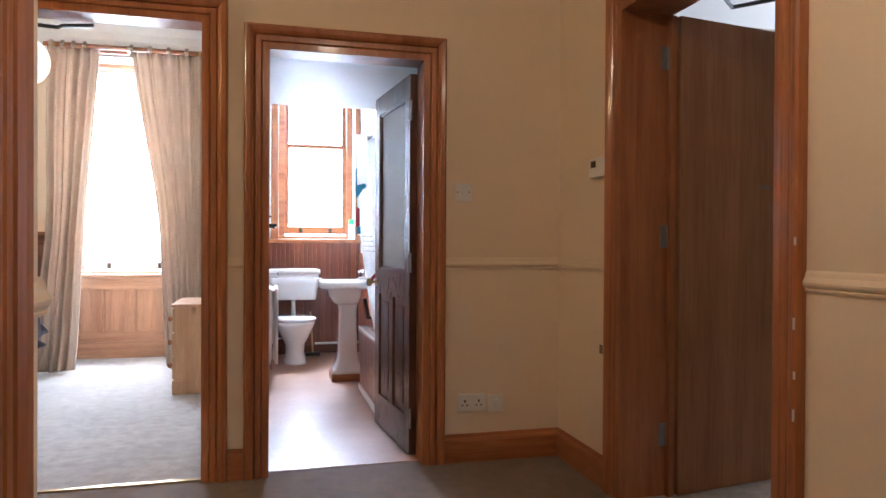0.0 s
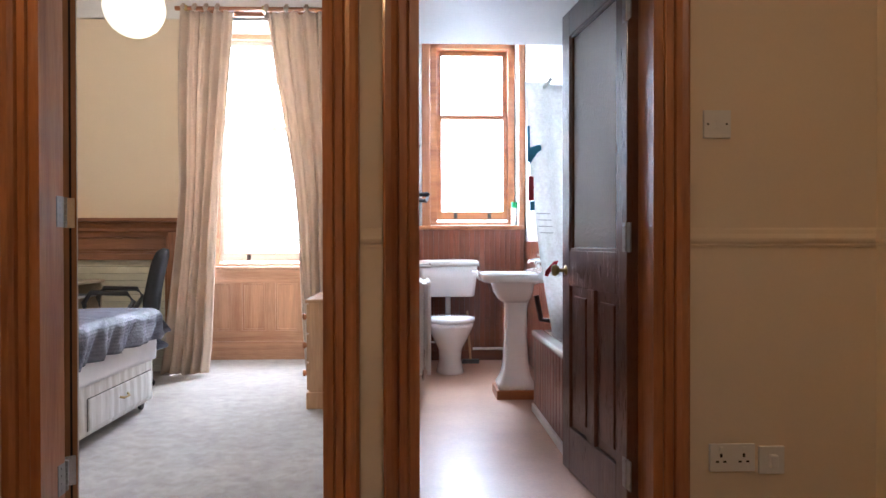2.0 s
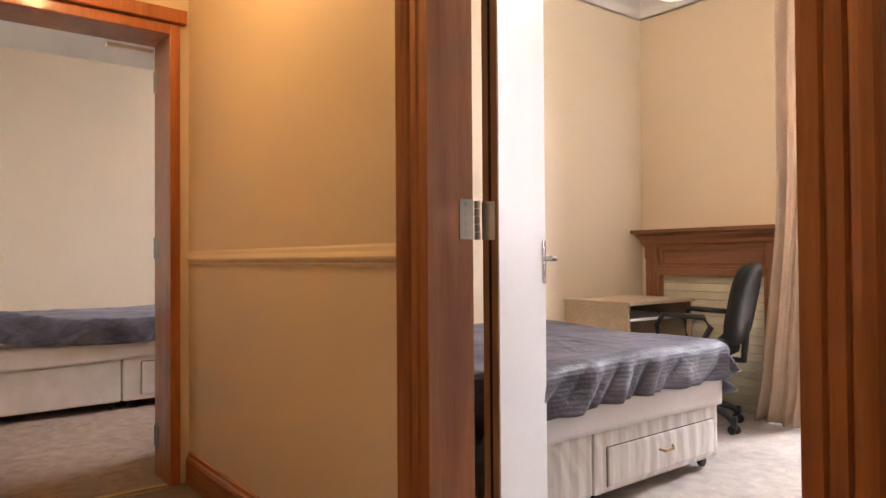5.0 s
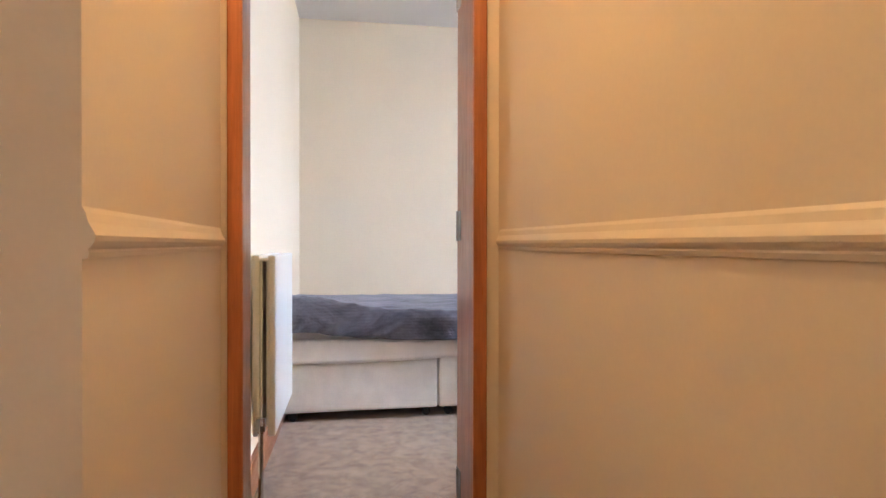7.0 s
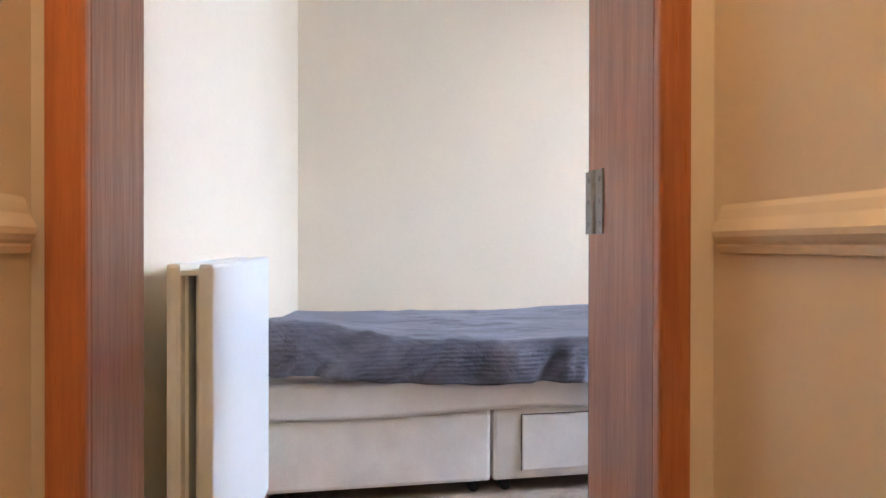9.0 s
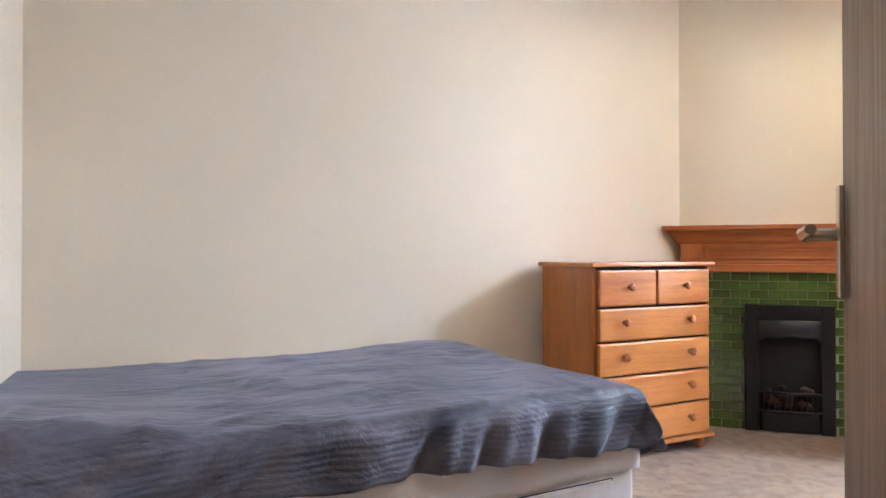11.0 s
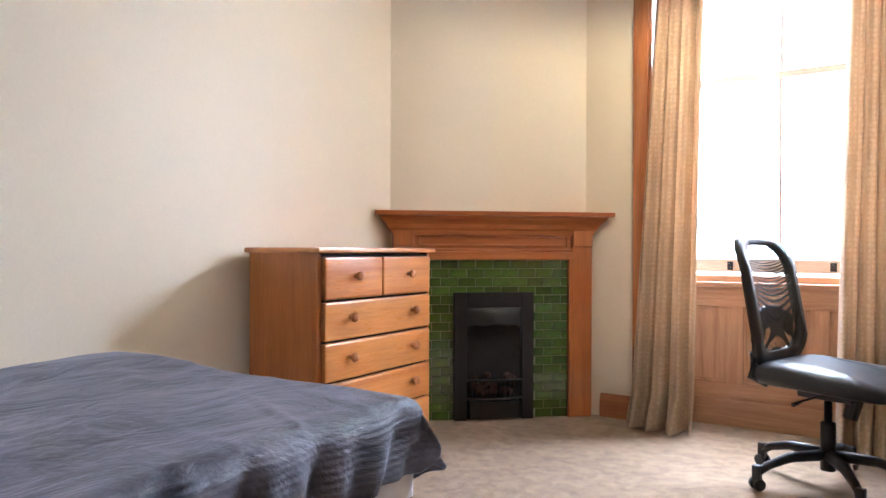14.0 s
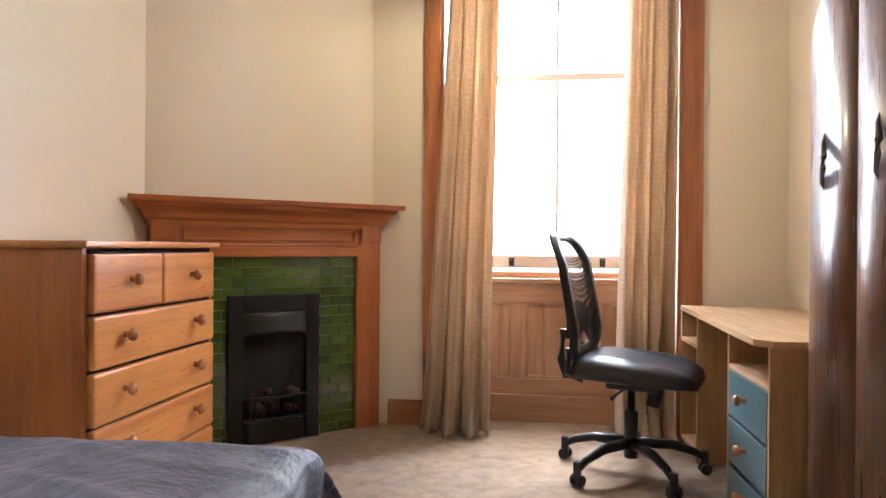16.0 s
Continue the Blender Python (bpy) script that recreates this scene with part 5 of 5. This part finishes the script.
for x in (-0.58, 0.0, 0.58):
    part("bracket", B(x - 0.012, -0.02, -0.022, x + 0.012, 0.157, 0.022, 0.003), BRASS, pole)
part("pelmet_board", B(-0.66, 0.10, -0.02, 0.64, 0.155, 0.05, 0.004), TRIM_X, pole)
for k in range(4):
    for x0 in (-0.60 + 0.085 * k, 0.02 + 0.15 * k):
        part("tab", tube(bmesh.new(), [(x0, -0.004, -0.07), (x0, -0.024, 0.0), (x0, 0.0, 0.024), (x0, 0.024, 0.0), (x0, 0.004, -0.07)], 0.02, 6, [0.022, 0.02, 0.02, 0.02, 0.022]), CURTAIN_PLAIN, pole, "cloth hanging tab")
lan = thing("paper_lantern", pose(-1.40, 4.58, 2.25), "round white paper lantern lamp shade, lit", "lamp shade")
bm = bmesh.new()
bmesh.ops.create_uvsphere(bm, u_segments=32, v_segments=24, radius=0.158)
for v in bm.verts:
    v.co *= 1 + 0.006 * math.sin(v.co.z * 160)
part("shade", bm, PAPER, lan, "", True).visible_shadow = False
part("flex", tube(bmesh.new(), [(0, 0, 0.155), (0, 0, 0.81)], 0.004, 6), PLASTIC, lan)

# ---- hall lamps, unseen, added round the hall lights ----
for x, y in ((-1.75, 2.52), (0.60, 0.60)):
    hl = thing("ceiling_lamp", pose(x, y, 2.75), "unseen hall ceiling lamp, added for its warm light", "lamp", "hall lamps")
    part("rose", lathe(bmesh.new(), [(0.05, -0.025), (0.05, 0.0)], None, 20), PLASTIC, hl)
    part("flex", tube(bmesh.new(), [(0, 0, -0.02), (0, 0, -0.2)], 0.004, 6), PLASTIC, hl)
    part("shade", lathe(bmesh.new(), [(0.03, -0.2), (0.11, -0.26), (0.10, -0.262), (0.02, -0.205)], None, 24), LAMP_SHADE, hl, "", True)
bl = thing("ceiling_lamp", pose(-4.25, 5.85, 2.66), "warm ceiling lamp under an opaque shade in the bedroom", "lamp")
part("rose", lathe(bmesh.new(), [(0.05, -0.025), (0.05, 0.0)], None, 20), PLASTIC, bl)
part("flex", tube(bmesh.new(), [(0, 0, -0.02), (0, 0, -0.22)], 0.004, 6), PLASTIC, bl)
part("shade", lathe(bmesh.new(), [(0.04, -0.20), (0.165, -0.375), (0.160, -0.376), (0.035, -0.206)], None, 28), FABRIC, bl, "opaque conical shade", True)
pf = thing("pendant_frame", pose(2.72, 2.62, 2.53), "black square-framed pendant lamp", "lamp")
bm = bmesh.new()
for p, q in (((0, 0, 0), (0.36, 0.30, 0)), ((0.36, 0.30, 0), (0.10, 0.62, 0)), ((0.10, 0.62, 0), (-0.26, 0.32, 0)), ((-0.26, 0.32, 0), (0, 0, 0))):
    tube(bm, [p, q], 0.013, 6)
part("frame", bm, IRON, pf)
part("flex", tube(bmesh.new(), [(0.04, 0.30, 0), (0.04, 0.30, 0.25)], 0.003, 6), IRON, pf)

# ---- bathroom things ----
wc = thing("toilet", pose(0.365, 6.05, 0), "white low-level toilet with a separate cistern", "toilet")


def oval(cx, cy, rx, ry, z, n=24, back=0.0):
    return [Vector((cx + rx * math.cos(2 * math.pi * k / n), cy + ry * math.sin(2 * math.pi * k / n) * (1 - back * max(0, math.sin(2 * math.pi * k / n))), z)) for k in range(n)]


part("pan", loft(bmesh.new(), [oval(0, 0.02, 0.11, 0.17, 0.0), oval(0, 0.02, 0.10, 0.16, 0.03), oval(0, 0.02, 0.085, 0.13, 0.10), oval(0, 0.0, 0.09, 0.14, 0.18), oval(0, -0.02, 0.14, 0.19, 0.28), oval(0, -0.03, 0.175, 0.225, 0.36), oval(0, -0.03, 0.18, 0.23, 0.39)]), PORCELAIN, wc, "", True)
part("seat_lid", loft(bmesh.new(), [oval(0, -0.02, 0.185, 0.235, 0.392), oval(0, -0.02, 0.192, 0.24, 0.405), oval(0, -0.02, 0.188, 0.235, 0.422), oval(0, -0.02, 0.15, 0.20, 0.432)]), PORCELAIN, wc, "white closed seat lid", True)
bm = bmesh.new()
loft(bm, [[Vector((x * k, 0.40 + y * k2, z)) for x, y in rounded_rect(0.245, 0.10, 0.04, 4)] for z, k, k2 in ((0.55, 0.84, 0.85), (0.56, 0.88, 0.9), (0.70, 0.95, 0.96), (0.80, 0.98, 0.98))])
part("cistern", bm, PORCELAIN, wc, "", True)
bm = bmesh.new()
loft(bm, [[Vector((x * k, 0.40 + y * k, z)) for x, y in rounded_rect(0.255, 0.108, 0.04, 4)] for z, k in ((0.80, 1.0), (0.825, 1.0), (0.845, 0.95), (0.852, 0.8))])
part("cistern_lid", bm, PORCELAIN, wc, "", True)
part("flush_lever", tube(bmesh.new(), [(0.19, 0.30, 0.76), (0.19, 0.275, 0.76), (0.27, 0.27, 0.755)], 0.009, 8), CHROME, wc, "chrome flush lever")
part("flush_pipe", tube(bmesh.new(), [(0.0, 0.38, 0.56), (0.0, 0.36, 0.40), (0.0, 0.22, 0.36)], 0.022, 10), PORCELAIN, wc)
part("overflow_pipe", tube(bmesh.new(), [(-0.19, 0.42, 0.56), (-0.19, 0.42, 0.17), (-0.05, 0.44, 0.17)], 0.012, 8), PLASTIC, wc)
ws = thing("wash_basin", pose(0.80, 5.22, 0), "white pedestal wash basin with chrome taps", "basin")
part("plinth_block", B(-0.19, -0.13, 0, 0.06, 0.13, 0.06, 0.004), TRIM_X, ws, "dark wooden block under the pedestal")
part("pedestal", loft(bmesh.new(), [[Vector((-0.055 + x * k, y * k, z)) for x, y in rounded_rect(0.122, 0.115, 0.045, 4)] for z, k in ((0.06, 0.98), (0.085, 1.0), (0.095, 0.96), (0.11, 0.88), (0.15, 0.74), (0.22, 0.64), (0.40, 0.58), (0.55, 0.57), (0.60, 0.62), (0.625, 0.7))]), PORCELAIN, ws, "", True)
part("bowl", loft(bmesh.new(), [[Vector((cx + x * k, y * ky, z)) for x, y in rounded_rect(0.265, 0.25, 0.09, 6)] for z, k, ky, cx in ((0.61, 0.30, 0.40, -0.07), (0.635, 0.40, 0.55, -0.075), (0.68, 0.47, 0.72, -0.085), (0.735, 0.52, 0.80, -0.09), (0.742, 0.90, 0.92, -0.04), (0.752, 0.97, 0.97, -0.032), (0.785, 1.0, 1.0, -0.03), (0.795, 0.985, 0.985, -0.03), (0.789, 0.86, 0.86, -0.04), (0.74, 0.66, 0.72, -0.07), (0.70, 0.3, 0.4, -0.08))]), PORCELAIN, ws, "", True)
part("splash_back", loft(bmesh.new(), [[Vector((x, y, z)) for x, z in ((0.05, 0.80), (0.12, 0.825), (0.19, 0.885), (0.225, 0.89), (0.225, 0.76), (0.05, 0.76))] for y in (-0.25, 0.25)]), PORCELAIN, ws)
for y in (-0.13, 0.13):
    bm = tube(bmesh.new(), [(0.14, y, 0.82), (0.14, y, 0.89)], 0.013, 8)
    tube(bm, [(0.14, y, 0.875), (0.06, y, 0.87), (0.05, y, 0.85)], 0.010, 8)
    for a in (0, 90):
        c, s = math.cos(radians(a)) * 0.03, math.sin(radians(a)) * 0.03
        tube(bm, [(0.14 - c, y - s, 0.905), (0.14 + c, y + s, 0.905)], 0.008, 8)
    part("tap", bm, CHROME, ws, "chrome cross-head tap")
part("waste_pipe", tube(bmesh.new(), [(0.10, 0.1, 0.64), (0.13, 0.1, 0.48), (0.22, 0.1, 0.47)], 0.018, 8), BLACK, ws)
bt = thing("bathtub", pose(0.80, 3.24, 0), "white bathtub behind a boarded side panel", "bathtub")
bm = bmesh.new()
box(bm, 0.03, 0.63, 0.0, 0.69, 1.575, 0.44)
part("tub_body", bm, BATH_WHITE, bt)
bm = bmesh.new()
for x0, y0, x1, y1 in ((-0.015, 0.62, 0.06, 1.60), (0.62, 0.62, 0.695, 1.60), (0.06, 0.62, 0.62, 0.73), (0.06, 1.47, 0.62, 1.60)):
    box(bm, x0, y0, 0.44, x1, y1, 0.475, 0.012)
part("rim", bm, PORCELAIN, bt, "rounded white tub rim")
part("kick_board", B(-0.016, 0.63, 0, 0.0, 1.585, 0.045, 0.003), PLASTIC, bt, "pale skirting strip")
part("end_panel", B(0.0, 1.575, 0, 0.69, 1.60, 0.44), BOARD, bt)
for k in range(9, 22):
    part("board", B(-0.004, 0.072 * k, 0.045, 0.012, 0.072 * k + 0.068, 0.44, 0.004), BOARD, bt)
sc = thing("shower_curtain", pose(0.86, 4.66, 0), "white shower curtain with small printed motifs", "curtain")


def shower_left(v):
    return -0.14 + 0.05 * v + 0.115 * v * v


def shower_drop(u, v):
    return Vector((shower_left(v) + 0.36 * u, 0.022 * math.sin(u * 15 + 1) * min(1, 3 * u + 0.2) + 0.25 * u * u, 1.89 - 1.47 * v))


def on_curtain(x, z):
    """The place on the curtain at x across and z up."""
    v = (1.89 - z) / 1.47
    return shower_drop((x - 0.86 - shower_left(v)) / 0.36, v) + Vector((0, -0.006, 0))


thick(part("drop", sheet(bmesh.new(), shower_drop, 70, 30), SHOWER, sc, "", True), 0.003)


def motif(name, x, z, pts, mt):
    p = on_curtain(x, z)
    bm = loft(bmesh.new(), [[p + Vector((a, o, c)) for a, c in pts] for o in (-0.008, 0.004)])
    return part(name, bm, mt, sc)


motif("blue_motif", 0.770, 1.49, [(-0.035, -0.03), (-0.02, 0.03), (0.02, 0.045), (0.055, 0.04), (0.05, 0.02), (0.02, 0.0), (0.0, -0.03), (-0.02, -0.06)], BLUE)
motif("blue_motif", 0.741, 1.53, [(-0.008, -0.09), (0.008, -0.09), (0.004, 0.11), (-0.008, 0.11)], BLUE)
motif("red_motif", 0.752, 1.295, [(-0.014, -0.075), (0.016, -0.07), (0.014, 0.06), (-0.012, 0.065)], RED)
motif("blue_motif", 0.759, 1.195, [(-0.012, -0.03), (0.014, -0.028), (0.014, 0.024), (-0.012, 0.022)], BLUE)
motif("red_motif", 0.866, 0.845, [(-0.035, -0.045), (-0.02, -0.05), (0.005, -0.01), (0.03, 0.01), (0.04, 0.04), (0.015, 0.035), (-0.015, 0.0), (-0.03, -0.02)], RED)
for k in range(4):
    motif("printed_line", 0.826 + 0.006 * k, 1.15 - 0.036 * k, [(-0.04, -0.002), (0.035, -0.004), (0.035, 0.0), (-0.04, 0.002)], INK)
rail = thing("shower_rail", pose(0.83, 4.66, 1.86), "thin white shower curtain rail", "rail")
part("rail", tube(bmesh.new(), [(0, -0.18, 0.0), (0, 0.19, 0.0)], 0.010, 8), PLASTIC, rail)
part("rail_end", tube(bmesh.new(), [(0, 0.18, 0), (0.22, 0.21, 0.0)], 0.012, 8), PLASTIC, rail)
can = thing("spray_can", pose(0.955, 6.72, 1.136), "white aerosol can with a green cap on the sill", "can")
part("can", lathe(bmesh.new(), [(0.026, 0), (0.028, 0.004), (0.028, 0.15), (0.022, 0.165)], None, 16), PLASTIC, can, "", True)
part("cap", lathe(bmesh.new(), [(0.027, 0.15), (0.027, 0.20), (0.022, 0.206)], None, 16), GREEN, can, "green cap", True)
panel_radiator("radiator", pose(0.095, 5.70, 0, 0, 0, -90) @ Matrix.Diagonal((1, 1, 1, 1)), 0.55, 0.15, 0.74, "white bathroom radiator under a towel rail")
tb = thing("towel_rail", pose(0.08, 5.35, 0), "dark and white towel rails on the bathroom wall", "towel rail")
for z, mt, x, ya, yb in ((1.35, STEEL, 0.03, -1.85, -0.93), (1.205, IRON, 0.085, -1.40, -0.95), (0.84, PORCELAIN, 0.12, -0.28, 0.30)):
    bm = bmesh.new()
    for y in (ya, yb):
        tube(bm, [(0, y, z), (0.02, y, z), (x, y, z)], 0.014, 8, [0.020, 0.007, 0.011])
    tube(bm, [(x, ya, z), (x, yb, z)], 0.007, 8)
    part("rail", bm, mt, tb)
hook = thing("wall_hook", pose(0.08, 3.74, 1.38), "small dark metal hook on the white bathroom wall", "hook")
part("rose", lathe(bmesh.new(), [(0.016, 0.0), (0.014, 0.006), (0.006, 0.010)], pose(0, 0, 0, 0, 90, 0), 14), IRON, hook)
part("peg", tube(bmesh.new(), [(0.008, 0, 0), (0.035, 0, -0.004), (0.045, 0, 0.018)], 0.005, 8), IRON, hook)
br = thing("toilet_brush", pose(0.16, 6.30, 0), "white toilet brush in its holder", "toilet brush")
part("holder", lathe(bmesh.new(), [(0.05, 0), (0.055, 0.01), (0.05, 0.14), (0.042, 0.142)], None, 16), PLASTIC, br, "", True)
part("handle", tube(bmesh.new(), [(0, 0, 0.1), (0.03, 0.0, 0.36)], 0.010, 8), PLASTIC, br)
bw = thing("small_broom", pose(0.55, 6.42, 0), "small dark brush leaning by the toilet", "brush")
part("head", B(-0.07, -0.03, 0, 0.07, 0.03, 0.035, 0.008), BLACK, bw)
part("stick", tube(bmesh.new(), [(0, 0, 0.03), (-0.02, 0.10, 0.42)], 0.010, 8), PINE_PALE, bw)
setting("pipe", tube(bmesh.new(), [(0.58, 6.56, 0.10), (1.03, 6.56, 0.10)], 0.011, 8), PLASTIC, "pale pipe along the boarding")
setting("baseboard_bath", B(0.08, 6.556, 0.004, 1.03, 6.572, 0.085, 0.003), BOARD_DARK, "dark skirting under the boarding")
setting("wainscot_cap", B(0.08, 6.55, 1.345, 0.155, 6.60, 1.365, 0.004), BOARD_DARK, "dark capping of the boarding")

# ---- pieces: boards and tiles ----
wsc = setting("wainscot", B(0.08, 6.592, 0.004, 1.03, 6.599, 1.10), BOARD_DARK, "red-brown matchboard wainscot")
for k in range(22):
    x0 = 0.081 + 0.0431 * k
    top = 1.345 if x0 < 0.12 else 1.10
    part("board", B(x0, 6.574, 0.08, x0 + 0.0405, 6.592, top, 0.003), BOARD, wsc)
wse = setting("wainscot_side", B(1.022, 4.87, 0.004, 1.030, 6.57, 1.0), BOARD_DARK, "brown boarded wall beside the basin")
wsw = setting("wainscot_west", B(0.0805, 3.14, 0.004, 0.086, 6.57, 1.0), BOARD_DARK, "red-brown boarded lower wall")
for k in range(48):
    part("board", B(0.086, 3.142 + 0.0712 * k, 0.02, 0.094, 3.142 + 0.0712 * k + 0.068, 1.0, 0.003), BOARD, wsw)
for k in range(23):
    part("board", B(1.012, 4.875 + 0.0735 * k, 0.02, 1.022, 4.875 + 0.0735 * k + 0.070, 1.0, 0.003), BOARD, wse)
TW, TH_, GAP = 0.1044, 0.0522, 0.0042


def tile_mesh(w, h):
    bm = B(-w / 2, -0.006, -h / 2, w / 2, 0.004, h / 2, 0.002)
    me = bpy.data.meshes.new("tile")
    bm.to_mesh(me)
    bm.free()
    me.materials.append(TILE)
    return me


tiles = {}
for r in range(18):
    z = (r + 0.5) * TH_
    edges = [-0.474] + [x for x in [(-0.474 + TW * (k + (0.5 if r % 2 else 1.0))) for k in range(11)] if x < 0.472] + [0.474]
    for a, b in zip(edges, edges[1:]):
        spans = [(a, b)]
        if z < 0.75:
            spans = [(p, q) for p, q in ((a, min(b, -0.240)), (max(a, 0.240), b)) if q - p > 0.02]
        for p, q in spans:
            w = round(q - p - GAP, 4)
            if w not in tiles:
                tiles[w] = tile_mesh(w, TH_ - GAP)
            ob = new("tile", tiles[w])
            ob.parent = mp
            ob.location = ((p + q) / 2, -0.053, z)
